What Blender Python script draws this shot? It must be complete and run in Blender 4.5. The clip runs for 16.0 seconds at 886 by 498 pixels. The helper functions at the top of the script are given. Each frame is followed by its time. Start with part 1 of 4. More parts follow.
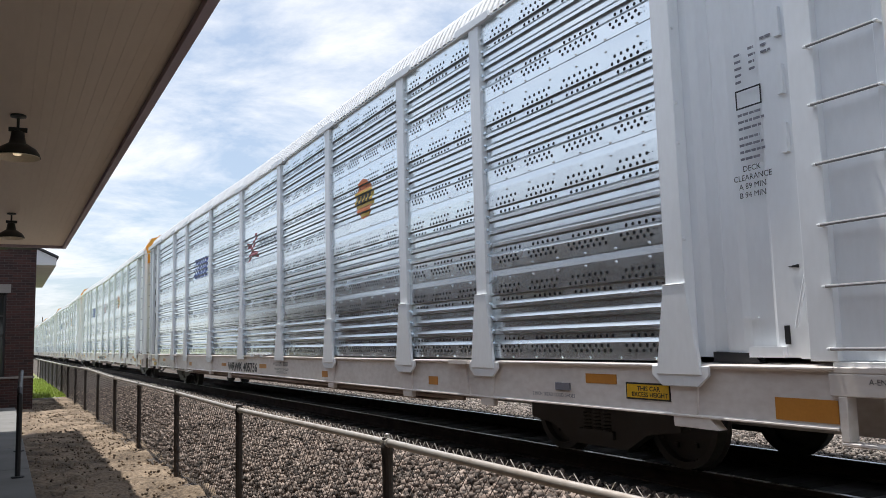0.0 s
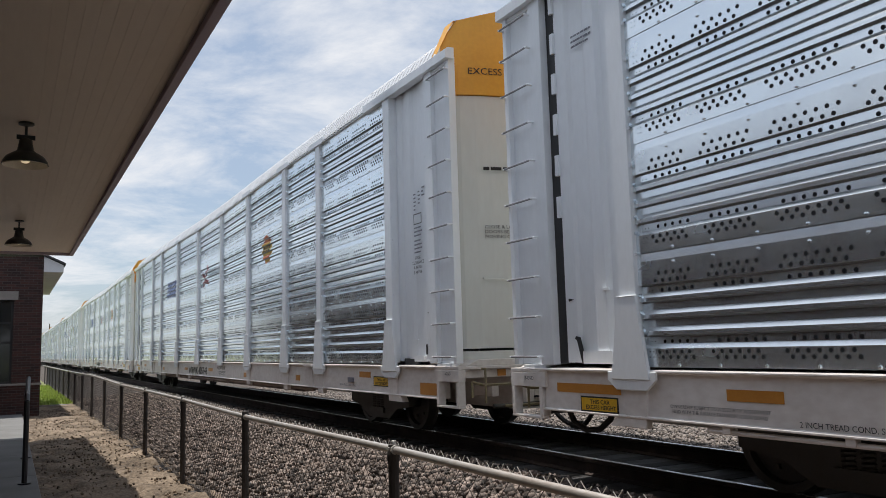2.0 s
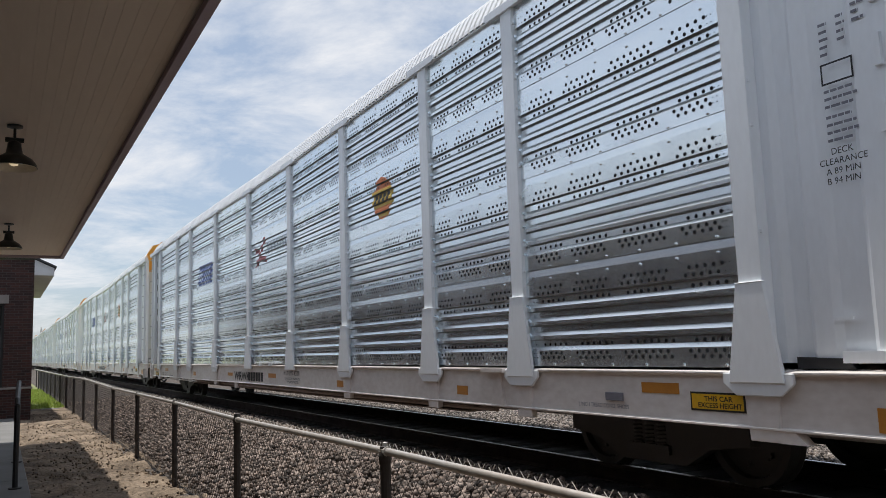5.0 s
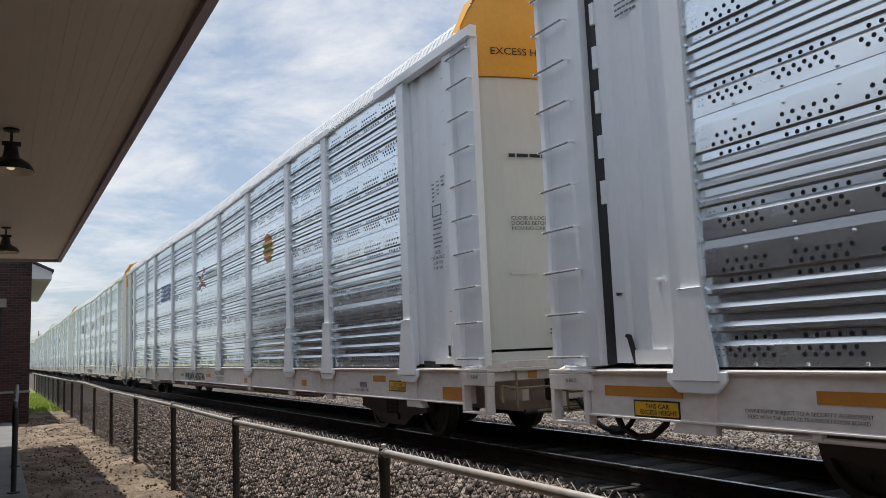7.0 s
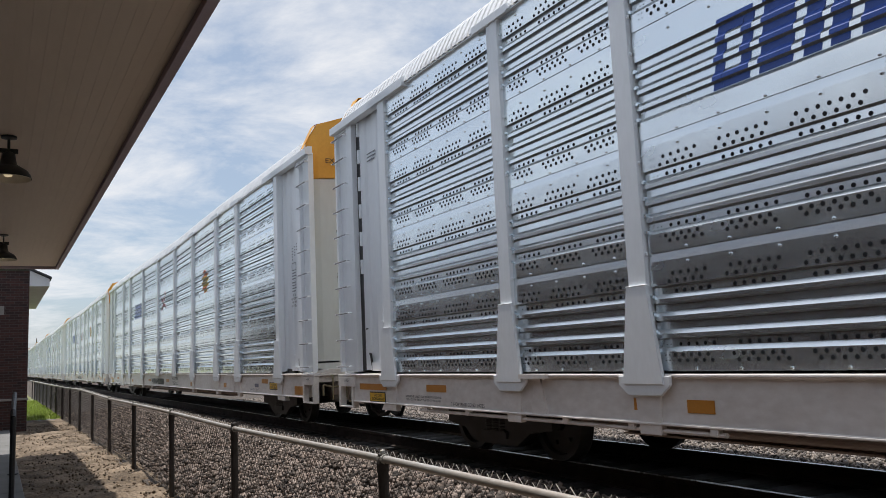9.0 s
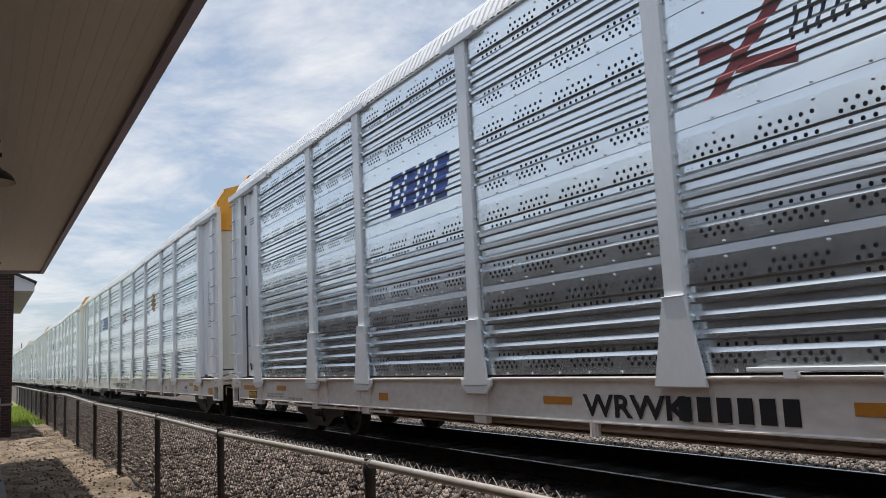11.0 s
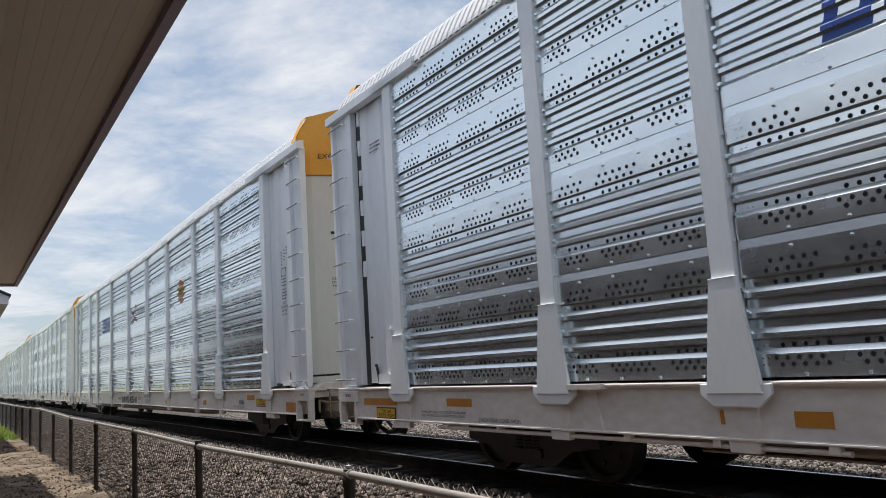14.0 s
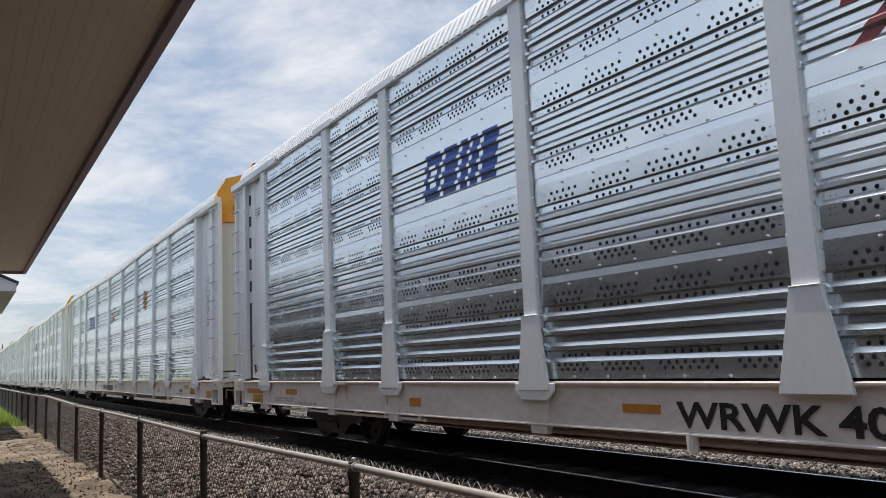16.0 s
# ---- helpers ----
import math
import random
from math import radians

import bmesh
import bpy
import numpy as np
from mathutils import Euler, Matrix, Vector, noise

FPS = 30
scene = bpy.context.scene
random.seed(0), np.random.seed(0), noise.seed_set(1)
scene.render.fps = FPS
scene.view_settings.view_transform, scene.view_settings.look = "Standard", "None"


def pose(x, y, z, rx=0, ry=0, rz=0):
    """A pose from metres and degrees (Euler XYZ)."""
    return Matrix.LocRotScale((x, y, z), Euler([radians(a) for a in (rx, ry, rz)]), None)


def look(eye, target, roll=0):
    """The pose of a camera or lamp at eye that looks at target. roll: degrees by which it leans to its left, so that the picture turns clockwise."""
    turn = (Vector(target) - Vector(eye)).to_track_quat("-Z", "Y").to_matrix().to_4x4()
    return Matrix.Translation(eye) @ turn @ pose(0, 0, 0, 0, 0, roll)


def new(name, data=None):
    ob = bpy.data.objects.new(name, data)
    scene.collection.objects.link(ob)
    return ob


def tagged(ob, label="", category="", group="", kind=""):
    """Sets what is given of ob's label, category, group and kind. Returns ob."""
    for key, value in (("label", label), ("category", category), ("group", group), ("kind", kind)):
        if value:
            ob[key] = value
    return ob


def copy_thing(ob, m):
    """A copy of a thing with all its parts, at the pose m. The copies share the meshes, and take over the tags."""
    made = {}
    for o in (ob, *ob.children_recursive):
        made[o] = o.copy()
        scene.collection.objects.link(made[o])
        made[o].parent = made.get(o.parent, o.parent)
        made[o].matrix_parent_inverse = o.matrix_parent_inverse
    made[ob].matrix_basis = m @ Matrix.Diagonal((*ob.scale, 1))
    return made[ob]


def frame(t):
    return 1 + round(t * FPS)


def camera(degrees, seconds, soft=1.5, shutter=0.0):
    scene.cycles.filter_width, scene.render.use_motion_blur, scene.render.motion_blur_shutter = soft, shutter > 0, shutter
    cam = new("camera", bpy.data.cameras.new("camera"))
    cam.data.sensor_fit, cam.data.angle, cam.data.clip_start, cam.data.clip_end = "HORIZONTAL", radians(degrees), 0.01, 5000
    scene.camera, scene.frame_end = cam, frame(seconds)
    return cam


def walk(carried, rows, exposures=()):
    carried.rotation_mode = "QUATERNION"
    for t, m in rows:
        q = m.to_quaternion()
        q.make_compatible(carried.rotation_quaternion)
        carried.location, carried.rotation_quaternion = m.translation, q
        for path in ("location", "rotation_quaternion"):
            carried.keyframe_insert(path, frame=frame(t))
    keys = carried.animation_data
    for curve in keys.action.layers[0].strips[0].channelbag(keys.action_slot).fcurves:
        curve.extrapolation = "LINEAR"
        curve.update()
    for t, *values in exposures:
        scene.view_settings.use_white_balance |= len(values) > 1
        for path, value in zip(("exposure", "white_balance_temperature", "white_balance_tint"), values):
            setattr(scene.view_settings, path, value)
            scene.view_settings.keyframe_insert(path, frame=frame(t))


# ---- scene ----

# The track runs along y, the train passes towards -y; z = 0 is the dirt strip along the fence.
EYE = 1.52
TRACK_X, RAIL_Z = 6.265, 0.29
CAR_PITCH, SPEED, FIRST_CENTRE = 29.25, 11.88, 16.79

cam = camera(58.0, 16.0, soft=0.8)
walk(cam, [
    (0.0, pose(0.000, 0, EYE, 96.45, 1.57, -28.70)),
    (0.5, pose(-0.001, 0, EYE, 96.63, 1.50, -28.53)),
    (1.0, pose(0.002, 0, EYE, 96.81, 1.45, -28.36)),
    (1.5, pose(0.005, 0, EYE, 96.93, 1.50, -28.27)),
    (2.0, pose(-0.002, 0, EYE, 96.94, 1.58, -28.28)),
    (2.5, pose(0.006, 0, EYE, 96.90, 1.72, -28.26)),
    (3.0, pose(0.012, 0, EYE, 96.89, 1.78, -28.33)),
    (3.5, pose(0.007, 0, EYE, 96.94, 1.78, -28.53)),
    (4.0, pose(0.013, 0, EYE, 97.01, 1.75, -28.64)),
    (6.5, pose(0.011, 0, EYE, 96.97, 2.27, -28.87)),
    (7.0, pose(0.012, 0, EYE, 97.08, 2.30, -28.86)),
    (7.5, pose(0.008, 0, EYE, 97.19, 2.33, -28.89)),
    (8.0, pose(0.012, 0, EYE, 97.32, 2.44, -28.94)),
    (8.5, pose(0.014, 0, EYE, 97.43, 2.60, -28.91)),
    (9.0, pose(0.014, 0, EYE, 97.45, 2.59, -28.95)),
    (11.5, pose(0.029, 0, EYE, 97.79, 2.95, -30.05)),
    (12.0, pose(0.031, 0, EYE, 97.99, 3.12, -30.32)),
    (12.5, pose(0.027, 0, EYE, 98.25, 3.13, -30.64)),
    (13.0, pose(0.033, 0, EYE, 98.30, 3.40, -31.01)),
    (13.5, pose(0.042, 0, EYE, 98.26, 3.58, -31.16)),
    (14.0, pose(0.038, 0, EYE, 98.21, 3.50, -31.12)),
    (14.5, pose(0.026, 0, EYE, 98.15, 3.30, -31.03)),
    (15.0, pose(0.027, 0, EYE, 98.04, 3.07, -30.98)),
    (15.5, pose(0.032, 0, EYE, 97.93, 2.79, -30.87)),
    (16.0, pose(0.023, 0, EYE, 97.88, 2.43, -30.83))
], exposures=((0.0, 0.38), (0.2, 0.25), (0.4, 0.10), (0.6, 0.04), (16.0, 0.03)))

# ---- world and sun ----
TO_SUN = Vector((-0.05, 0.26, 1.0)).normalized()


def make_world():
    world = bpy.data.worlds.new("sky")
    scene.world = world
    world.use_nodes = True
    nt = world.node_tree
    nt.nodes.clear()
    out = nt.nodes.new("ShaderNodeOutputWorld")
    back = nt.nodes.new("ShaderNodeBackground")
    sky = nt.nodes.new("ShaderNodeTexSky")
    sky.sky_type = "NISHITA"
    sky.sun_disc = False
    sky.sun_elevation = math.asin(TO_SUN.z)
    sky.sun_rotation = math.atan2(TO_SUN.x, TO_SUN.y)
    sky.dust_density = 1.0
    sky.air_density = 1.0
    coord = nt.nodes.new("ShaderNodeTexCoord")
    sep = nt.nodes.new("ShaderNodeSeparateXYZ")
    nt.links.new(coord.outputs["Generated"], sep.inputs[0])
    lift = nt.nodes.new("ShaderNodeMath")
    lift.operation = "ADD"
    lift.inputs[1].default_value = 0.16
    nt.links.new(sep.outputs["Z"], lift.inputs[0])
    floor_ = nt.nodes.new("ShaderNodeMath")
    floor_.operation = "MAXIMUM"
    floor_.inputs[1].default_value = 0.05
    nt.links.new(lift.outputs[0], floor_.inputs[0])
    div = nt.nodes.new("ShaderNodeVectorMath")
    div.operation = "DIVIDE"
    nt.links.new(coord.outputs["Generated"], div.inputs[0])
    comb = nt.nodes.new("ShaderNodeCombineXYZ")
    nt.links.new(floor_.outputs[0], comb.inputs[0])
    nt.links.new(floor_.outputs[0], comb.inputs[1])
    comb.inputs[2].default_value = 1.0
    nt.links.new(comb.outputs[0], div.inputs[1])
    big = nt.nodes.new("ShaderNodeTexNoise")
    big.inputs["Scale"].default_value = 2.1
    big.inputs["Detail"].default_value = 9
    big.inputs["Roughness"].default_value = 0.62
    big.inputs["Distortion"].default_value = 0.3
    nt.links.new(div.outputs[0], big.inputs["Vector"])
    ramp = nt.nodes.new("ShaderNodeValToRGB")
    ramp.color_ramp.elements[0].position = 0.42
    ramp.color_ramp.elements[1].position = 0.70
    nt.links.new(big.outputs["Fac"], ramp.inputs[0])
    mix = nt.nodes.new("ShaderNodeMix")
    mix.data_type = "RGBA"
    nt.links.new(ramp.outputs[0], mix.inputs["Factor"])
    haze = nt.nodes.new("ShaderNodeMix")
    haze.data_type = "RGBA"
    haze.inputs["Factor"].default_value = HAZE
    nt.links.new(sky.outputs[0], haze.inputs["A"])
    haze.inputs["B"].default_value = (*VEIL, 1)
    nt.links.new(haze.outputs["Result"], mix.inputs["A"])
    mix.inputs["B"].default_value = (CLOUD[0] * 1.18, CLOUD[1] * 1.13, CLOUD[2] * 1.08, 1)
    nt.links.new(mix.outputs["Result"], back.inputs["Color"])
    back.inputs["Strength"].default_value = SKY
    nt.links.new(back.outputs[0], out.inputs[0])


SKY = 0.10
HAZE = 0.45
VEIL = (5.6, 6.6, 8.1)
CLOUD = (7.4, 7.8, 8.4)
make_world()
lamp = bpy.data.lights.new("sun", "SUN")
lamp.energy, lamp.angle, lamp.color = 4.0, radians(0.6), (1.0, 0.96, 0.90)
sun = new("sun", lamp)
sun.matrix_world = look(TO_SUN * 60, (0, 0, 0))


# ---- materials ----
def material(name, base, rough=0.6, metal=0.0, dark=None, scale=3.0, amount=0.5, grain=40.0, bump=0.1, depth=0.01,
             stretch=(1, 1, 1), rough_var=0.1, emit=None, spec=0.5, per_object=0.0):
    """Noise at two scales between base and dark, with bump and uneven roughness."""
    m = bpy.data.materials.new(name)
    m.use_nodes = True
    nt = m.node_tree
    bsdf = nt.nodes["Principled BSDF"]
    bsdf.inputs["Metallic"].default_value = metal
    bsdf.inputs["Specular IOR Level"].default_value = spec
    tc = nt.nodes.new("ShaderNodeTexCoord")
    mp = nt.nodes.new("ShaderNodeMapping")
    mp.inputs["Scale"].default_value = stretch
    nt.links.new(tc.outputs["Object"], mp.inputs["Vector"])
    n1 = nt.nodes.new("ShaderNodeTexNoise")
    n1.inputs["Scale"].default_value = scale
    n1.inputs["Detail"].default_value = 6
    n2 = nt.nodes.new("ShaderNodeTexNoise")
    n2.inputs["Scale"].default_value = grain
    n2.inputs["Detail"].default_value = 4
    for n in (n1, n2):
        nt.links.new(mp.outputs[0], n.inputs["Vector"])
    add = nt.nodes.new("ShaderNodeMath")
    add.operation = "MULTIPLY_ADD"
    add.inputs[1].default_value = 0.6
    nt.links.new(n1.outputs["Fac"], add.inputs[0])
    half = nt.nodes.new("ShaderNodeMath")
    half.operation = "MULTIPLY"
    half.inputs[1].default_value = 0.4
    nt.links.new(n2.outputs["Fac"], half.inputs[0])
    nt.links.new(half.outputs[0], add.inputs[2])
    ramp = nt.nodes.new("ShaderNodeMapRange")
    ramp.inputs["From Min"].default_value = 0.36
    ramp.inputs["From Max"].default_value = 0.64
    ramp.inputs["To Max"].default_value = amount
    nt.links.new(add.outputs[0], ramp.inputs["Value"])
    mix = nt.nodes.new("ShaderNodeMix")
    mix.data_type = "RGBA"
    nt.links.new(ramp.outputs["Result"], mix.inputs["Factor"])
    mix.inputs["A"].default_value = (*base, 1)
    mix.inputs["B"].default_value = (*(dark or [c * 0.6 for c in base]), 1)
    colour = mix.outputs["Result"]
    if per_object:
        info = nt.nodes.new("ShaderNodeObjectInfo")
        hsv = nt.nodes.new("ShaderNodeHueSaturation")
        rng = nt.nodes.new("ShaderNodeMapRange")
        rng.inputs["To Min"].default_value = 1 - per_object
        rng.inputs["To Max"].default_value = 1 + per_object
        nt.links.new(info.outputs["Random"], rng.inputs["Value"])
        nt.links.new(rng.outputs["Result"], hsv.inputs["Value"])
        nt.links.new(colour, hsv.inputs["Color"])
        colour = hsv.outputs["Color"]
    nt.links.new(colour, bsdf.inputs["Base Color"])
    rr = nt.nodes.new("ShaderNodeMapRange")
    rr.inputs["From Min"].default_value = 0.3
    rr.inputs["From Max"].default_value = 0.7
    rr.inputs["To Min"].default_value = max(0.02, rough - rough_var)
    rr.inputs["To Max"].default_value = min(1, rough + rough_var)
    nt.links.new(n1.outputs["Fac"], rr.inputs["Value"])
    nt.links.new(rr.outputs["Result"], bsdf.inputs["Roughness"])
    if bump:
        b = nt.nodes.new("ShaderNodeBump")
        b.inputs["Strength"].default_value = bump
        b.inputs["Distance"].default_value = depth
        nt.links.new(add.outputs[0], b.inputs["Height"])
        nt.links.new(b.outputs[0], bsdf.inputs["Normal"])
    if emit:
        bsdf.inputs["Emission Color"].default_value = (*emit[0], 1)
        bsdf.inputs["Emission Strength"].default_value = emit[1]
    return m


def random_island(m, low, high):
    """Lets each loose piece of a mesh take its own shade."""
    nt = m.node_tree
    bsdf = nt.nodes["Principled BSDF"]
    link = bsdf.inputs["Base Color"].links[0]
    source = link.from_socket
    geo = nt.nodes.new("ShaderNodeNewGeometry")
    rng = nt.nodes.new("ShaderNodeMapRange")
    rng.inputs["To Min"].default_value, rng.inputs["To Max"].default_value = low, high
    nt.links.new(geo.outputs["Random Per Island"], rng.inputs["Value"])
    hsv = nt.nodes.new("ShaderNodeHueSaturation")
    nt.links.new(rng.outputs["Result"], hsv.inputs["Value"])
    nt.links.new(source, hsv.inputs["Color"])
    nt.links.new(hsv.outputs["Color"], bsdf.inputs["Base Color"])
    return m


GALV = material("galvanised_steel", (0.91, 0.97, 1.0), 0.225, 0.85, (0.79, 0.85, 0.91), 2.2, 0.45, 55, 0.10, 0.004, (1, 0.6, 1.6), 0.07, per_object=0.05)
# Added backing behind the open rib faces; its dull tone sets how dark they read.
SLIT_BACKING = material("dull_slit_backing", (0.62, 0.66, 0.70), 0.7, 0, (0.45, 0.47, 0.50), 3, 0.6, 30, 0)
ROOF = material("roof_steel", (0.95, 0.95, 0.95), 0.45, 0.55, (0.55, 0.55, 0.56), 2.0, 0.5, 40, 0.05, 0.004, per_object=0.04)
# Near-black discs that paint the dark inside of the punched holes.
HOLE_DISC = material("hole_disc_dark", (0.012, 0.013, 0.016), 0.9, bump=0)
WHITE = material("white_paint", (0.89, 0.92, 0.95), 0.42, 0, (0.75, 0.77, 0.79), 1.4, 0.45, 22, 0.04, 0.004, (1, 1, 0.35), 0.08)
CREAM = material("cream_sill_paint", (0.86, 0.82, 0.79), 0.45, 0, (0.54, 0.47, 0.42), 1.3, 0.6, 16, 0.04, 0.004, (1, 0.5, 1), 0.08)
GRIMY = material("grimy_underframe", (0.42, 0.345, 0.30), 0.7, 0, (0.22, 0.165, 0.135), 1.5, 0.8, 20, 0.08, 0.005, (1, 0.4, 1), 0.08)
DOOR = material("door_paint", (0.70, 0.715, 0.69), 0.4, 0, (0.58, 0.58, 0.54), 1.2, 0.4, 18, 0.03, 0.004, (1, 1, 0.3), 0.08)
# Rung bars: dark grey between their white ends.
RUNG = material("dark_grey_rung", (0.34, 0.35, 0.37), 0.5, 0.3, (0.16, 0.15, 0.15), 6, 0.7, 60, 0.05)
ORANGE = material("orange_paint", (0.84, 0.42, 0.05), 0.45, 0, (0.66, 0.30, 0.04), 1.5, 0.5, 20, 0.03)
REFLECTOR = material("reflector_tape", (0.60, 0.26, 0.05), 0.35, 0, (0.46, 0.18, 0.03), 5, 0.5, 60, 0.02)
BLACK = material("black_paint", (0.02, 0.02, 0.022), 0.5, 0, (0.035, 0.034, 0.034), 3, 0.6, 30, 0.03)
YELLOW = material("yellow_sign", (0.85, 0.50, 0.03), 0.4, bump=0)
INK = material("stencil_ink", (0.018, 0.018, 0.022), 0.55, bump=0)
GREYINK = material("grey_print", (0.22, 0.22, 0.26), 0.6, bump=0)
BLUE = material("blue_decal", (0.03, 0.09, 0.40), 0.45, 0, (0.06, 0.13, 0.45), 6, 0.6, 50, 0.02)
RED = material("red_decal", (0.30, 0.055, 0.065), 0.5, 0, (0.40, 0.13, 0.13), 6, 0.6, 50, 0.02)
NAVY = material("navy_decal", (0.03, 0.045, 0.09), 0.5, bump=0)
GOLD = material("yellow_decal", (0.80, 0.55, 0.08), 0.5, bump=0)
AMBER = material("orange_decal", (0.68, 0.18, 0.05), 0.5, 0, (0.74, 0.28, 0.1), 6, 0.5, 40, 0)
IRON = material("cast_iron", (0.040, 0.039, 0.040), 0.55, 0.0, (0.055, 0.047, 0.04), 4, 0.7, 40, 0.2, 0.01)
TREAD = material("polished_rail", (0.55, 0.55, 0.56), 0.28, 1.0, (0.35, 0.34, 0.33), 6, 0.5, 60, 0.03)
RAILWEB = material("rusty_rail", (0.05, 0.03, 0.022), 0.85, 0, (0.02, 0.014, 0.012), 5, 0.7, 40, 0.2)
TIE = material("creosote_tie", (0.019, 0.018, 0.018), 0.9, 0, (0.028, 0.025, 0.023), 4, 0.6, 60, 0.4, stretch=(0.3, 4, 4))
# Track bed: near-black and mottled, slightly lighter than the ties.
BED = material("black_track_bed", (0.046, 0.046, 0.049), 0.75, 0, (0.033, 0.031, 0.031), 6, 0.6, 60, 0.6, 0.03)
BALLAST = random_island(material("ballast_stone", (0.29, 0.255, 0.23), 0.85, 0, (0.15, 0.115, 0.095), 5, 0.8, 60, 0.3, 0.01), 0.15, 1.6)
BALLAST_NEAR = random_island(material("brown_ballast_stone", (0.27, 0.22, 0.19), 0.85, 0, (0.10, 0.07, 0.055), 5, 0.85, 60, 0.3, 0.01), 0.08, 1.75)
# Ground under the stones, coloured darker to hold the shade in their gaps.
BALLAST_GAPS = material("ballast_gap_shade", (0.12, 0.098, 0.083), 0.9, 0, (0.04, 0.03, 0.025), 14, 0.9, 45, 1.0, 0.05)
DIRT = material("sandy_dirt", (0.33, 0.25, 0.175), 0.95, 0, (0.06, 0.043, 0.03), 1.6, 1.0, 26, 0.9, 0.05)
CLOD = random_island(material("dirt_clod", (0.30, 0.23, 0.165), 0.95, 0, (0.12, 0.085, 0.06), 9, 0.7, 60, 0.4), 0.25, 1.3)
GRASS = random_island(material("grass_blade", (0.30, 0.42, 0.06), 0.7, 0, (0.36, 0.41, 0.08), 1.2, 0.8, 20, 0.0), 0.7, 1.3)
TURF = material("turf", (0.165, 0.21, 0.06), 0.95, 0, (0.21, 0.20, 0.09), 0.35, 0.8, 14, 0.6, 0.04)
CONCRETE = material("concrete_walk", (0.21, 0.207, 0.203), 0.85, 0, (0.15, 0.147, 0.141), 1.5, 0.6, 60, 0.15, 0.006)
SOFFIT = material("soffit_paint", (0.84, 0.73, 0.60), 0.6, 0, (0.73, 0.62, 0.50), 1.2, 0.5, 25, 0.05, 0.005, (1, 0.15, 1))
FASCIA = material("fascia_paint", (0.42, 0.35, 0.40), 0.5, 0, (0.32, 0.26, 0.30), 2, 0.5, 25, 0.05)
TRIM = material("white_trim", (0.74, 0.74, 0.76), 0.5, 0, (0.62, 0.61, 0.61), 2, 0.5, 25, 0.04)
SHINGLE = material("roof_shingle", (0.07, 0.07, 0.072), 0.9, 0, (0.045, 0.045, 0.048), 3, 0.7, 30, 0.5, 0.02)
STONE = material("sill_stone", (0.30, 0.27, 0.25), 0.8, 0, (0.22, 0.20, 0.18), 4, 0.6, 40, 0.2)
LAMPSHADE = material("dark_enamel", (0.022, 0.025, 0.024), 0.35, 0, (0.04, 0.04, 0.038), 5, 0.5, 40, 0.02)
LAMPWHITE = material("white_enamel", (0.80, 0.74, 0.62), 0.35, bump=0)
BULB = material("lit_bulb", (0.9, 0.85, 0.7), 0.4, bump=0, emit=((1.0, 0.78, 0.5), 0.5))
STEEL = material("galvanised_pipe", (0.62, 0.60, 0.57), 0.45, 0.5, (0.30, 0.23, 0.18), 3, 0.7, 50, 0.1, stretch=(1, 0.3, 1))
POST = material("weathered_post", (0.085, 0.075, 0.07), 0.6, 0.3, (0.05, 0.04, 0.035), 4, 0.6, 50, 0.15)
WIRE = material("fence_wire", (0.10, 0.085, 0.075), 0.6, 0.3, (0.06, 0.05, 0.045), 8, 0.6, 50, 0)
WIREBRIGHT = material("bright_wire", (0.60, 0.57, 0.52), 0.5, 0.4, bump=0)
HOSE = material("rubber_hose", (0.018, 0.018, 0.018), 0.6, bump=0.05)
GLASS = material("dark_window", (0.02, 0.022, 0.025), 0.08, 0, bump=0)
WOODPOLE = material("weathered_pole", (0.16, 0.13, 0.11), 0.9, 0, (0.1, 0.08, 0.07), 3, 0.6, 30, 0.3)


def brick_material():
    m = bpy.data.materials.new("dark_red_brick")
    m.use_nodes = True
    nt = m.node_tree
    bsdf = nt.nodes["Principled BSDF"]
    tc = nt.nodes.new("ShaderNodeTexCoord")
    sep = nt.nodes.new("ShaderNodeSeparateXYZ")
    nt.links.new(tc.outputs["Object"], sep.inputs[0])
    add = nt.nodes.new("ShaderNodeMath")
    nt.links.new(sep.outputs["X"], add.inputs[0])
    nt.links.new(sep.outputs["Y"], add.inputs[1])
    comb = nt.nodes.new("ShaderNodeCombineXYZ")
    nt.links.new(add.outputs[0], comb.inputs[0])
    nt.links.new(sep.outputs["Z"], comb.inputs[1])
    br = nt.nodes.new("ShaderNodeTexBrick")
    br.inputs["Scale"].default_value = 1.0
    br.inputs["Brick Width"].default_value = 0.205
    br.inputs["Row Height"].default_value = 0.068
    br.inputs["Mortar Size"].default_value = 0.006
    br.inputs["Color1"].default_value = (0.078, 0.030, 0.025, 1)
    br.inputs["Color2"].default_value = (0.032, 0.016, 0.015, 1)
    br.inputs["Mortar"].default_value = (0.085, 0.07, 0.062, 1)
    nt.links.new(comb.outputs[0], br.inputs["Vector"])
    nt.links.new(br.outputs["Color"], bsdf.inputs["Base Color"])
    b = nt.nodes.new("ShaderNodeBump")
    b.invert = True
    b.inputs["Distance"].default_value = 0.008
    nt.links.new(br.outputs["Fac"], b.inputs["Height"])
    nt.links.new(b.outputs[0], bsdf.inputs["Normal"])
    bsdf.inputs["Roughness"].default_value = 0.85
    return m


BRICK = brick_material()


# ---- mesh helpers ----
def mesh_of(name, verts, faces, mats, index=None, smooth=False):
    me = bpy.data.meshes.new(name)
    me.from_pydata([tuple(v) for v in verts], [], faces)
    for m in mats if isinstance(mats, (list, tuple)) else [mats]:
        me.materials.append(m)
    if index:
        me.polygons.foreach_set("material_index", index)
    if smooth:
        me.polygons.foreach_set("use_smooth", [True] * len(me.polygons))
    me.update()
    return me


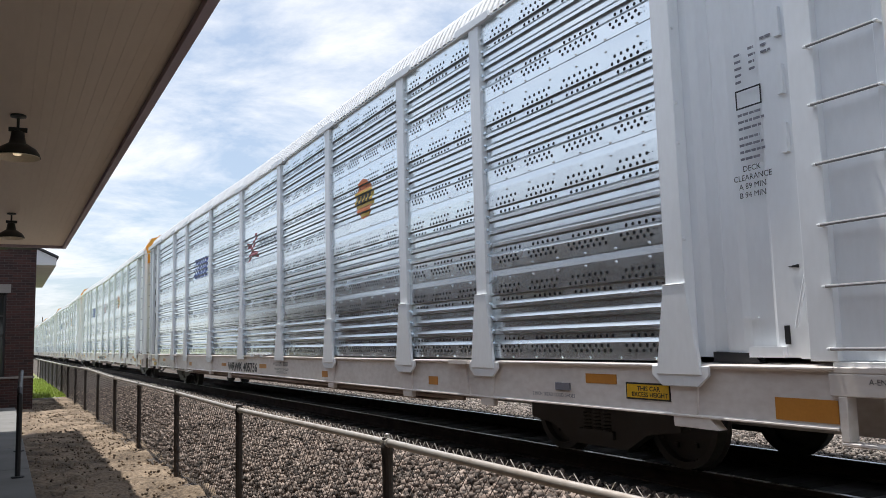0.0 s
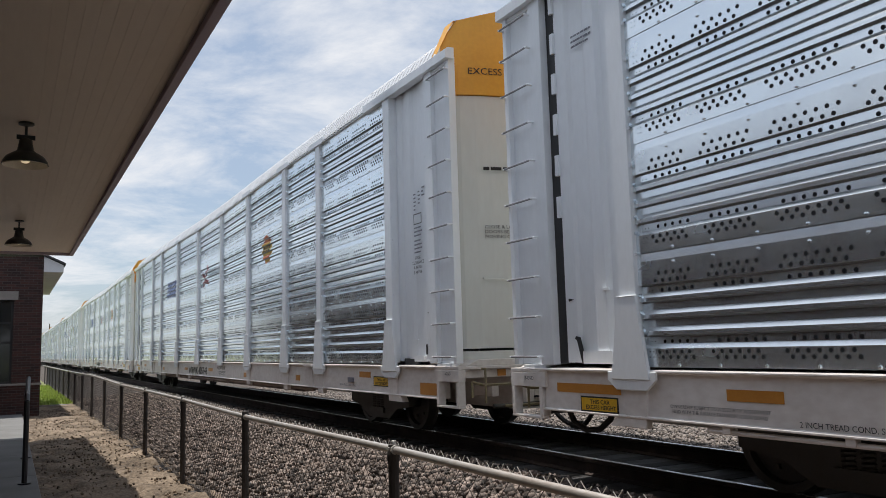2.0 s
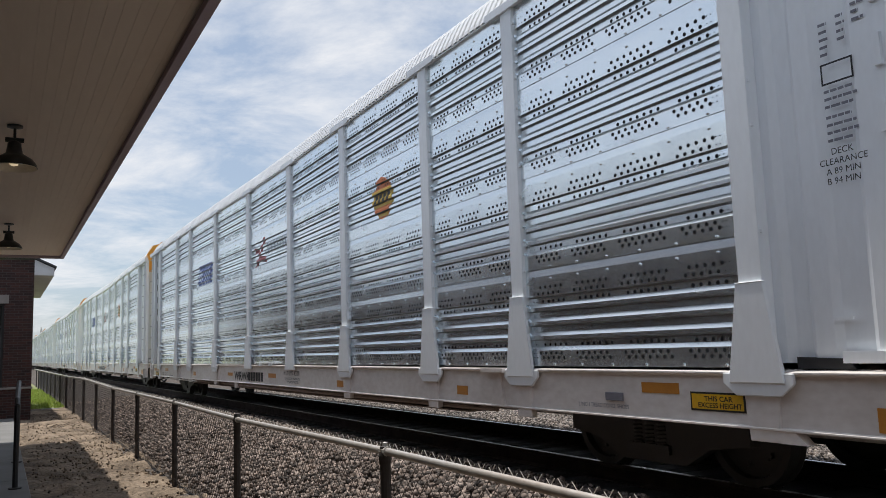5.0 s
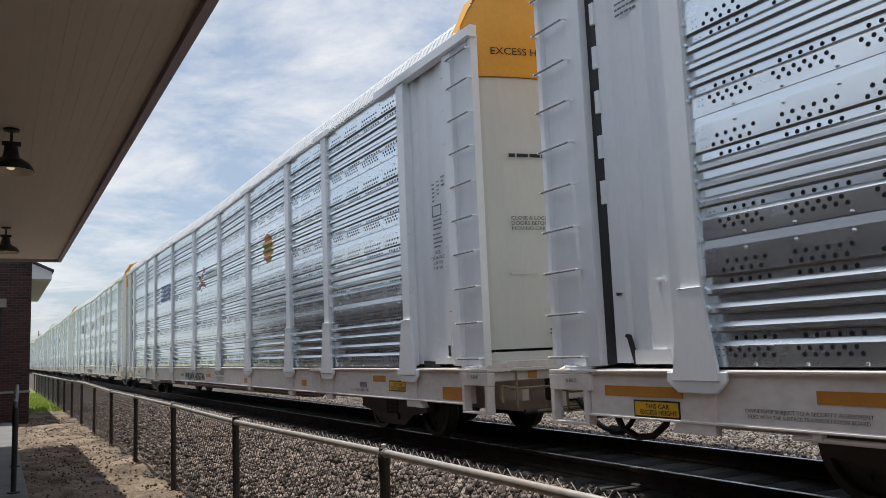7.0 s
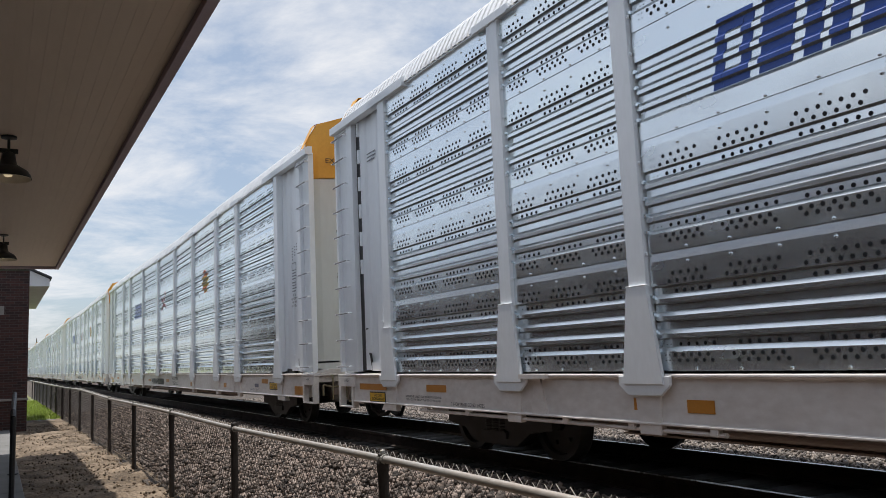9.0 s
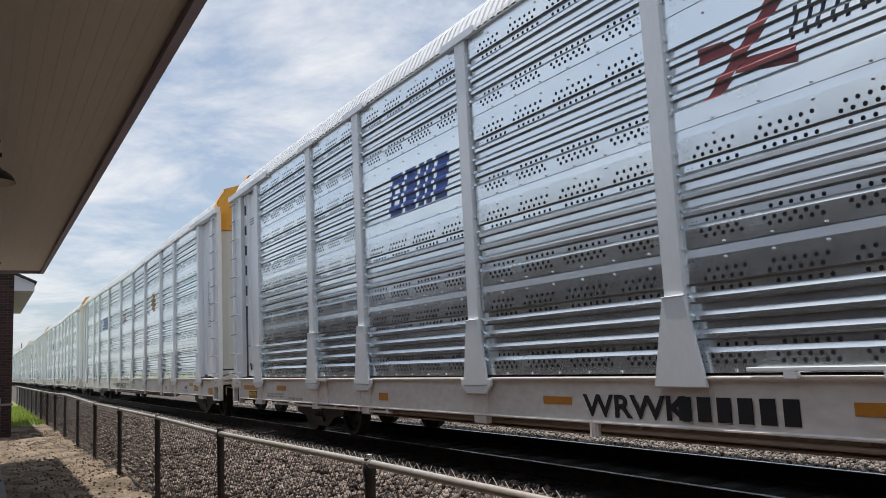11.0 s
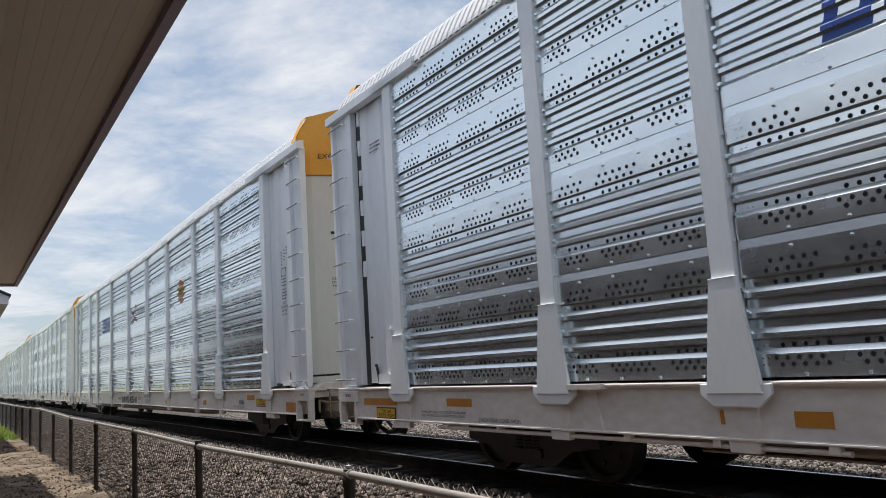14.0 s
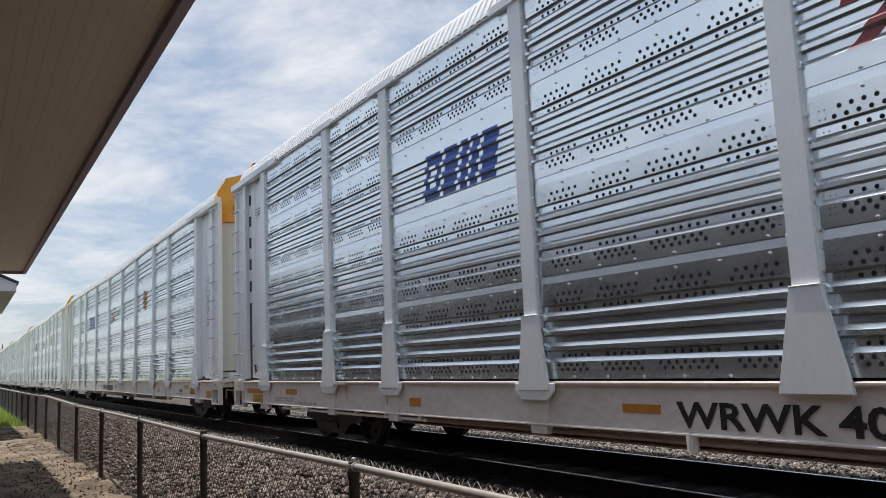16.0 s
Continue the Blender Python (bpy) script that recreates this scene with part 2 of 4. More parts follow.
class Shape:
    """Collects simple solids into one mesh."""

    def __init__(self):
        self.v, self.f, self.i = [], [], []

    def add(self, verts, faces, mat=0):
        n = len(self.v)
        self.v += [tuple(v) for v in verts]
        self.f += [tuple(k + n for k in f) for f in faces]
        self.i += [mat] * len(faces)
        return self

    def box(self, lo, hi, mat=0):
        (a, b, c), (d, e, f) = lo, hi
        return self.add([(a, b, c), (d, b, c), (d, e, c), (a, e, c), (a, b, f), (d, b, f), (d, e, f), (a, e, f)],
                        [(3, 2, 1, 0), (4, 5, 6, 7), (0, 1, 5, 4), (1, 2, 6, 5), (2, 3, 7, 6), (3, 0, 4, 7)], mat)

    def prism(self, poly, axis, lo, hi, mat=0):
        """A closed outline, in the two other axes in order, swept along the axis."""
        def at(p, w):
            q = list(p)
            q.insert(axis, w)
            return q
        n = len(poly)
        verts = [at(p, lo) for p in poly] + [at(p, hi) for p in poly]
        faces = [tuple(range(n)), tuple(range(2 * n - 1, n - 1, -1))]
        faces += [(k, (k + 1) % n, (k + 1) % n + n, k + n)[::-1] for k in range(n)]
        return self.add(verts, faces, mat)

    def rod(self, a, b, r, sides=8, mat=0, r2=None):
        a, b = Vector(a), Vector(b)
        d = (b - a).normalized()
        u = d.orthogonal().normalized()
        w = d.cross(u)
        r2 = r if r2 is None else r2
        verts = []
        for p, q in ((a, r), (b, r2)):
            for k in range(sides):
                c, s = math.cos(2 * math.pi * k / sides), math.sin(2 * math.pi * k / sides)
                verts.append(p + u * (q * c) + w * (q * s))
        faces = [(k, (k + 1) % sides, (k + 1) % sides + sides, k + sides) for k in range(sides)]
        faces += [tuple(range(sides))[::-1], tuple(range(sides, 2 * sides))]
        return self.add(verts, faces, mat)

    def path(self, points, r, sides=8, mat=0):
        for a, b in zip(points, points[1:]):
            self.rod(a, b, r, sides, mat)
        return self

    def tube(self, points, r, sides=8, mat=0):
        """One unbroken pipe through the points."""
        pts = [Vector(p) for p in points]
        verts, faces = [], []
        for k, p in enumerate(pts):
            d = (pts[min(k + 1, len(pts) - 1)] - pts[max(k - 1, 0)]).normalized()
            u = d.cross(Vector((0.31, 0.17, 0.93))).normalized()
            w = d.cross(u)
            for j in range(sides):
                a = 2 * math.pi * j / sides
                verts.append(p + u * (r * math.cos(a)) + w * (r * math.sin(a)))
        for k in range(len(pts) - 1):
            for j in range(sides):
                j2 = (j + 1) % sides
                faces.append((k * sides + j, k * sides + j2, (k + 1) * sides + j2, (k + 1) * sides + j))
        faces += [tuple(range(sides))[::-1], tuple(range((len(pts) - 1) * sides, len(pts) * sides))]
        return self.add(verts, faces, mat)

    def lathe(self, profile, centre, axis=2, sides=24, mat=0):
        """Rings of (radius, height) turned about an axis through centre."""
        verts, faces = [], []
        for r, h in profile:
            for k in range(sides):
                c, s = r * math.cos(2 * math.pi * k / sides), r * math.sin(2 * math.pi * k / sides)
                p = [c, s]
                p.insert(axis, h)
                verts.append([p[j] + centre[j] for j in range(3)])
        for row in range(len(profile) - 1):
            for k in range(sides):
                k2 = (k + 1) % sides
                faces.append((row * sides + k, row * sides + k2, (row + 1) * sides + k2, (row + 1) * sides + k))
        return self.add(verts, faces, mat)

    def mesh(self, name, mats, smooth=False, fix=True):
        me = mesh_of(name, self.v, self.f, mats, self.i, smooth)
        if fix:
            bm = bmesh.new()
            bm.from_mesh(me)
            bmesh.ops.recalc_face_normals(bm, faces=bm.faces)
            bm.to_mesh(me)
            bm.free()
        return me

    def bevelled(self, name, mats, width=0.01):
        me = self.mesh(name, mats)
        bm = bmesh.new()
        bm.from_mesh(me)
        sharp = [e for e in bm.edges if len(e.link_faces) == 2 and e.calc_face_angle(0) > 0.6]
        bmesh.ops.bevel(bm, geom=sharp, offset=width, segments=1, affect="EDGES")
        bm.to_mesh(me)
        bm.free()
        return me


def part(name, me, parent, label="", m=None):
    ob = new(name, me)
    ob.parent = parent
    if m is not None:
        ob.matrix_basis = m
    return tagged(ob, label=label)


def thing(name, me, label, category, group="", kind="", m=None):
    ob = new(name, me)
    if m is not None:
        ob.matrix_basis = m
    return tagged(ob, label, category, group, kind)


def text_mesh(words, height, mat, shear=0.0, stretch=1.0, space=1.0, bold=0.0):
    cu = bpy.data.curves.new("lettering", "FONT")
    cu.body, cu.size, cu.shear, cu.space_character, cu.offset = words, height / 0.69, shear, space, bold
    cu.resolution_u = 3
    ob = new("lettering", cu)
    bpy.context.view_layer.update()
    me = bpy.data.meshes.new_from_object(ob.evaluated_get(bpy.context.evaluated_depsgraph_get()))
    bpy.data.objects.remove(ob)
    me.transform(Matrix.Diagonal((stretch, 1, 1, 1)))
    me.materials.clear()
    me.materials.append(mat)
    return me


def on_side(x, y, z):
    """Flat things drawn in xy, set on the side that faces -x, reading towards -y."""
    return Matrix(((0, 0, -1, x), (-1, 0, 0, y), (0, 1, 0, z), (0, 0, 0, 1)))


def on_end(x, y, z):
    """Flat things drawn in xy, set on the end that faces -y, reading towards +x."""
    return Matrix(((1, 0, 0, x), (0, 0, -1, y), (0, 1, 0, z), (0, 0, 0, 1)))


def on_sill(y, z, w=0.3, out=0.0):
    """Flat things of width w set on the side sill, which draws in towards the middle of the car."""
    a, b = recess(y), recess(y - w)
    return on_side(SILL_X - out + a, y, z) @ pose(0, 0, 0, 0, math.degrees(math.atan2(b - a, w)), 0)


TURN = pose(0, 0, 0, 0, 0, 180)

# ---- autorack railcar: x across (near side -x), y along the track, z from the rail head ----
POSTS = (-12.165, -9.24, -7.265, -4.355, -1.455, 1.455, 4.355, 7.265, 9.24, 12.165)


def recess(y):
    """The sides draw in towards the middle of the car."""
    return float(np.interp(abs(y), (1.455, 4.355, 7.265), (0.10, 0.04, 0.0)))


STATIONS = (-4.355, -1.455, 1.455, 4.355)


def bay_pose(a, b):
    """Carries a flat panel between the posts at a and b onto the drawn-in side, its middle at (a + b) / 2."""
    return pose((recess(a) + recess(b)) / 2, (a + b) / 2, 0, 0, 0, -math.degrees(math.atan2(recess(b) - recess(a), b - a)))


def swept(shape, outline, y0, y1, mat=0):
    """An outline in (x, z), closed, run along the drawn-in side from y0 to y1."""
    ys = [y0] + [y for y in (-7.265,) + STATIONS + (7.265,) if y0 < y < y1] + [y1]
    n = len(outline)
    verts = [(x + recess(y), y, z) for y in ys for x, z in outline]
    faces = [(r * n + k, r * n + (k + 1) % n, (r + 1) * n + (k + 1) % n, (r + 1) * n + k) for r in range(len(ys) - 1) for k in range(n)]
    faces += [tuple(range(n)), tuple(range((len(ys) - 1) * n, len(ys) * n))[::-1]]
    return shape.add(verts, faces, mat)

SHEET_H, SHEET_Z = 0.9525, 1.01
SIDE = 1.555          # sheet base plane
CREST, VALLEY, GROOVE, GROOVE_PITCH = 0.018, -0.013, 0.164, 0.1407


def sheet_profile():
    """(height, outward) of one sheet: a lap, a punched band, four pressed grooves, a punched band, a tucked top."""
    pts = [(0.0, CREST), (0.040, CREST)]
    for k in range(4):
        u = GROOVE + GROOVE_PITCH * k
        pts += [(u - 0.010, CREST), (u + 0.027, VALLEY + 0.003), (u + 0.084, VALLEY), (u + 0.098, CREST)]
    pts += [(0.880, CREST), (0.945, CREST - 0.007), (SHEET_H, CREST - 0.007)]
    return pts


PROFILE = sheet_profile()


def slit(k):
    """The face under a rib, left open so shade draws a dark line, between points k and k + 1 of the profile."""
    return PROFILE[k + 1][1] - PROFILE[k][1] > 0.02


def profile_at(u):
    for (u0, o0), (u1, o1) in zip(PROFILE, PROFILE[1:]):
        if u0 <= u <= u1:
            return o0 + (o1 - o0) * (u - u0) / (u1 - u0), (o1 - o0) / (u1 - u0)
    return PROFILE[-1][1], 0.0


def sheet_mesh(width, rows):
    """One sheet of a bay; dark discs stand for holes in the given rows (height, shift)."""
    s = Shape()
    n = len(PROFILE)
    half = width / 2
    verts = [(-o, -half, u) for u, o in PROFILE] + [(-o, half, u) for u, o in PROFILE]
    s.add(verts, [(k, k + 1, k + 1 + n, k + n) for k in range(n - 1) if not slit(k)])
    back = [(0.016, -half, 0.0), (0.016, half, 0.0), (0.016, half, SHEET_H), (0.016, -half, SHEET_H)]
    s.add(back, [(0, 1, 2, 3)], 2)
    groups = (5, 7, 6, 5) if width > 2.3 else (5, 6, 4)
    pitch, gap = 0.083, 0.16
    total = sum(groups) * pitch + gap * (len(groups) - 1)
    for row, (u, shift) in enumerate(rows):
        o, slope = profile_at(u)
        y = -total / 2 + shift
        tilt = Vector((-slope, 0, 1)).normalized()
        outward = Vector((-1, 0, -slope)).normalized()
        for g, count in enumerate(groups):
            for k in range(count):
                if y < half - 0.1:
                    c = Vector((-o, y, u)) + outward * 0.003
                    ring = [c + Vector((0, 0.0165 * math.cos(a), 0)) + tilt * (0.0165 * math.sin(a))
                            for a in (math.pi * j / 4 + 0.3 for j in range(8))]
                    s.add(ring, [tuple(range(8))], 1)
                y += pitch
            y += gap
        # small dark discs for the pilot holes beside the posts
        for side in (-1, 1):
            for dy in (0.10, 0.14):
                c = Vector((-o, side * (half - dy), u)) + outward * 0.003
                s.add([c + Vector((0, 0.006 * math.cos(a), 0)) + tilt * (0.006 * math.sin(a)) for a in (0.0, 1.57, 3.14, 4.71)],
                      [(0, 1, 2, 3)], 1)
    # bolts along both laps
    for k in range(int(width / 0.42)):
        y = -half + 0.2 + 0.42 * k
        o, slope = profile_at(0.018)
        s.lathe([(0.014, 0.0), (0.012, -0.010), (0.0, -0.013)], (-o, y, 0.018), 0, 6)
        s.lathe([(0.014, 0.0), (0.012, -0.010), (0.0, -0.013)], (-CREST, y, 0.852), 0, 6)
    # folded ends of the ribs
    for k in range(4):
        u = GROOVE + GROOVE_PITCH * k
        for side in (-1, 1):
            s.box((-0.036, side * half - 0.022, u + 0.002), (-0.004, side * half + 0.012, u + 0.030))
    return s.mesh("corrugated_sheet", [GALV, HOLE_DISC, SLIT_BACKING], fix=False)


LOW_ROWS = ((0.083, 0.0), (0.127, 0.04), (0.210, 0.0))
TOP_ROWS = ((0.711, 0.04), (0.772, 0.0))
SHEETS = {}


def sheet_for(width, kind):
    key = (round(width, 2), kind)
    if key not in SHEETS:
        rows = {"full": LOW_ROWS + TOP_ROWS + ((0.632, 0.0),), "plain": (), "top": TOP_ROWS + ((0.632, 0.0),)}[kind]
        SHEETS[key] = sheet_mesh(width, rows)
    return SHEETS[key]


def clip(poly, z0, z1):
    for sign, lim in ((1, z0), (-1, -z1)):
        out = []
        for a, b in zip(poly, poly[1:] + poly[:1]):
            da, db = sign * a[1] - lim, sign * b[1] - lim
            if da >= 0:
                out.append(a)
            if da * db < 0:
                t = da / (da - db)
                out.append((a[0] + (b[0] - a[0]) * t, a[1] + (b[1] - a[1]) * t))
        poly = out
        if len(poly) < 3:
            return []
    return poly


def painted(name, pieces, mats, parent, label="", bay=None):
    """Convex outlines (y, z) with a material index, laid on the corrugated side as paint."""
    s = Shape()
    for poly, mat in pieces:
        for k in range(4):
            base = SHEET_Z + SHEET_H * k
            for j, ((u0, o0), (u1, o1)) in enumerate(zip(PROFILE, PROFILE[1:])):
                if slit(j):
                    continue
                cut = clip(list(poly), base + u0, base + u1)
                if cut:
                    lift = 0.003 + 0.0012 * mat
                    s.add([(-SIDE - lift - (o0 + (o1 - o0) * (z - base - u0) / (u1 - u0)), y, z) for y, z in cut],
                          [tuple(range(len(cut)))], mat)
    a, b = bay
    return part(name, s.mesh(name, mats, fix=False), parent, label, m=bay_pose(a, b) @ pose(0, -(a + b) / 2, 0))


def slant(y, z, w, h, lean):
    """A leaning block; y is its left foot as read, the width runs towards -y."""
    return [(y, z), (y - w, z), (y - w - lean, z + h), (y - lean, z + h)]


def post_mesh(tip, knee):
    """knee: the height at which the post begins to widen; tip: a pointed foot below it."""
    s = Shape()
    s.box((-1.615, -0.105, 1.02), (-1.50, 0.105, 4.80))
    if tip:
        s.prism([(-0.115, knee), (-0.235, 0.905), (0.235, 0.905), (0.115, knee)], 0, -1.640, -1.60)
        s.prism([(-0.30, 0.975), (-0.30, 0.90), (-0.19, 0.815), (0.19, 0.815), (0.30, 0.90), (0.30, 0.975)], 0, -1.628, -1.60)
    else:
        s.prism([(-0.115, knee), (-0.27, 0.905), (0.27, 0.905), (0.115, knee)], 0, -1.635, -1.60)
    # angle lip round the head of the widening
    s.box((-1.644, -0.118, knee - 0.004), (-1.60, 0.118, knee + 0.006))
    for z in (1.95, 2.72, 3.05, 3.67, 4.0, 4.6):
        for sy in (-1, 1):
            s.box((-1.60, sy * 0.105 - 0.02, z), (-1.58, sy * 0.105 + 0.02, z + 0.03))
    return s.bevelled("post", [WHITE], 0.006)


def roof_mesh():
    s = Shape()
    half = [(-1.575, 4.825), (-1.565, 4.86), (-1.46, 5.07), (-1.35, 5.19), (-0.9, 5.36)]
    lean = [(-1.0, 0.0), (-0.9, 0.4), (-0.8, 0.6), (-0.5, 0.86), (-0.2, 0.98)]
    outline = half + [(0, 5.45)] + [(-x, z) for x, z in reversed(half)]
    normal = lean + [(0, 1)] + [(-x, z) for x, z in reversed(lean)]
    ys, y = [], -13.70
    while y < 13.65:
        ys += [(y, -0.03), (y + 0.044, -0.03), (y + 0.048, 0.045), (y + 0.126, 0.045)]
        y += 0.13
    n = len(outline)
    verts = []
    for y, up in ys:
        verts += [((x + up * a) * (1 - recess(y) / 1.615), y, z + up * b) for (x, z), (a, b) in zip(outline, normal)]
    faces = [(r * n + k, r * n + k + 1, (r + 1) * n + k + 1, (r + 1) * n + k) for r in range(len(ys) - 1) for k in range(n - 1)]
    s.add(verts, faces)
    s.add([(x * 0.93, y, z - 0.09) for y in (-13.65, 13.65) for x, z in outline], [(k, k + n, k + n + 1, k + 1) for k in range(n - 1)])
    return s.mesh("roof", [ROOF], fix=False)


def eave_mesh():
    s = Shape()
    swept(s, [(-1.598, 4.805), (-1.598, 4.825), (-1.54, 4.83), (-1.54, 4.81)], -12.2, 12.2)
    for d in (-1, 1):
        s.prism([(-1.645, 4.78), (-1.645, 4.89), (-1.60, 4.92), (-1.52, 4.92), (-1.52, 4.78)], 1, min(d * 11.4, d * 14.04), max(d * 11.4, d * 14.04))
    for p in POSTS:
        s.prism([(p - 0.36, 4.865), (p + 0.36, 4.865), (p + 0.38, 4.80), (p + 0.33, 4.78), (p - 0.33, 4.78), (p - 0.38, 4.80)], 0, recess(p) - 1.645, recess(p) - 1.60)
    return s.mesh("eave_rail", [WHITE])


def sill_mesh():
    s = Shape()
    swept(s, [(-1.57, 0.60), (-1.57, 0.955), (-1.615, 0.965), (-1.615, 0.985), (-1.40, 1.0), (-1.40, 0.58), (-1.60, 0.58), (-1.60, 0.60)], -13.49, 13.49)
    for p in POSTS:
        if abs(p) > 2:
            s.prism([(p - 0.15, 0.84), (p - 0.12, 0.50), (p + 0.12, 0.50), (p + 0.15, 0.84)], 0, recess(p) - 1.59, recess(p) - 1.52)
    return s.bevelled("side_sill", [CREAM], 0.005)


def lower_beam_mesh():
    s = Shape()
    s.prism([(-9.0, 0.58), (-7.8, 0.475), (7.8, 0.475), (9.0, 0.58)], 0, -1.34, -1.22)
    s.box((-1.40, -7.8, 0.46), (-1.16, 7.8, 0.475))
    s.rod((-1.44, -8.5, 0.525), (-1.44, 8.5, 0.525), 0.022, 8)
    for k in range(9):
        s.box((-1.44, -8.0 + 2 * k, 0.50), (-1.32, -7.94 + 2 * k, 0.60))
    return s.mesh("lower_beam", [GRIMY])


def end_panel_mesh(d):
    """White end sheet between the last post and the ladder, on the side -x; d is the end, -1 or 1."""
    s = Shape()
    ys = [12.24, 12.34, 12.40, 12.52, 12.57, 12.71, 12.77, 12.97, 13.01, 13.18]
    xs = [1.50, 1.50, 1.46, 1.46, 1.50, 1.50, 1.475, 1.475, 1.50, 1.50]
    n = len(ys)
    verts = [(-x, d * y, z) for z in (1.04, 4.80) for x, y in zip(xs, ys)] + [(-x + 0.04, d * y, z) for z in (1.04, 4.80) for x, y in zip(xs, ys)]
    s.add(verts, [(k, k + 1, k + 1 + n, k + n) for k in range(n - 1)] + [(2 * n + k, 3 * n + k, 3 * n + k + 1, 2 * n + k + 1) for k in range(n - 1)])
    if d > 0:
        s.prism([(12.89, 1.03), (12.95, 1.03), (13.02, 1.25), (13.05, 1.27), (13.03, 1.29), (12.97, 1.28)], 0, -1.512, -1.504, 1)
        s.prism([(13.04, 1.64), (13.12, 1.655), (13.12, 1.625)], 0, -1.512, -1.504, 1)
        s.box((-1.525, 12.50, 1.03), (-1.50, 12.92, 1.15))
        s.box((-1.515, 12.52, 1.70), (-1.50, 12.62, 1.72))
    else:
        s.prism([(-12.42, 1.00), (-12.85, 1.00), (-12.78, 1.07), (-12.42, 1.08)], 0, -1.512, -1.44, 1)
        s.box((-1.512, -13.11, 1.13), (-1.504, -13.07, 1.26), 1)
        s.prism([(-13.13, 1.665), (-13.22, 1.675), (-13.22, 1.65)], 0, -1.512, -1.504, 1)
        s.box((-1.54, -13.07, 1.04), (-1.50, -12.78, 1.115))
        s.path([(-1.53, -13.18, 1.24), (-1.53, -13.30, 1.66)], 0.012, 6)
        s.box((-1.515, -12.86, 1.32), (-1.50, -12.74, 1.335))
    return s.mesh("end_panel", [WHITE, BLACK])


def slot_mesh(d):
    s = Shape()
    s.box((-1.50, min(d * 13.18, d * 13.31), 1.03), (-1.38, max(d * 13.18, d * 13.31), 4.78), 1)
    z = 2.46
    while z < 4.6:
        s.box((-1.53, min(d * 13.17, d * 13.22), z), (-1.49, max(d * 13.17, d * 13.22), z + 0.21), 0)
        z += 0.42
    return s.mesh("door_slot", [WHITE, BLACK if d > 0 else WHITE])


def ladder_frame_mesh(d):
    a, b = min(d * 13.31, d * 14.0), max(d * 13.31, d * 14.0)
    return Shape().box((-1.525, a + 0.05, 1.02), (-1.49, b - 0.05, 4.80)).bevelled("ladder_frame", [WHITE], 0.005)


def ladder_pieces(d):
    """Two stiles, a head and a foot, round the ladder's back plate."""
    a, b = min(d * 13.31, d * 14.0), max(d * 13.31, d * 14.0)
    wa, wb = (0.07, 0.20) if d < 0 else (0.20, 0.07)
    boxes = (("stile", (-1.585, a, 1.02), (-1.488, a + wa, 4.82)), ("stile", (-1.585, b - wb, 1.02), (-1.488, b, 4.82)),
             ("ladder_head", (-1.57, a + wa, 4.74), (-1.49, b - wb, 4.82)), ("ladder_foot", (-1.57, a + 0.15, 0.96), (-1.45, b - 0.15, 1.018)))
    return [(name, Shape().box(lo, hi).bevelled(name, [WHITE], 0.005)) for name, lo, hi in boxes]


def rung_mesh(d):
    s = Shape()
    a, b = d * 13.49, d * 13.985
    s.rod((-1.635, a, 0), (-1.635, b, 0), 0.0105, 8, 1)
    for y in (a, b):
        s.rod((-1.57, y, 0), (-1.64, y, 0), 0.011, 8)
        s.lathe([(0.0, 0.012), (0.014, 0.009), (0.017, 0.0), (0.014, -0.009), (0.0, -0.012)], (-1.635, y, 0), 2, 8)
    return s.mesh("rung", [WHITE, RUNG])


def door_mesh(d):
    """Bowed end door."""
    s = Shape()
    n = 17
    pts = []
    for k in range(n):
        a = -1.0 + 2 * k / (n - 1)
        pts.append((1.47 * a, d * (13.50 + 0.34 * (1 - a * a) ** 0.8)))
    for z0, z1, out in ((1.06, 1.16, 0.02), (1.19, 4.42, 0.0)):
        verts = [(x, y + d * out, z) for z in (z0, z1) for x, y in pts] + [(x, y - d * 0.05, z) for z in (z0, z1) for x, y in pts]
        m = len(verts) // 4
        faces = [(k, k + 1, k + 1 + m, k + m) for k in range(m - 1)] + [(2 * m + k, 3 * m + k, 3 * m + k + 1, 2 * m + k + 1) for k in range(m - 1)]
        faces += [(m + k, m + k + 1, 3 * m + k + 1, 3 * m + k) for k in range(m - 1)]
        s.add(verts, faces)
    return s.mesh("end_door", [DOOR], smooth=False)


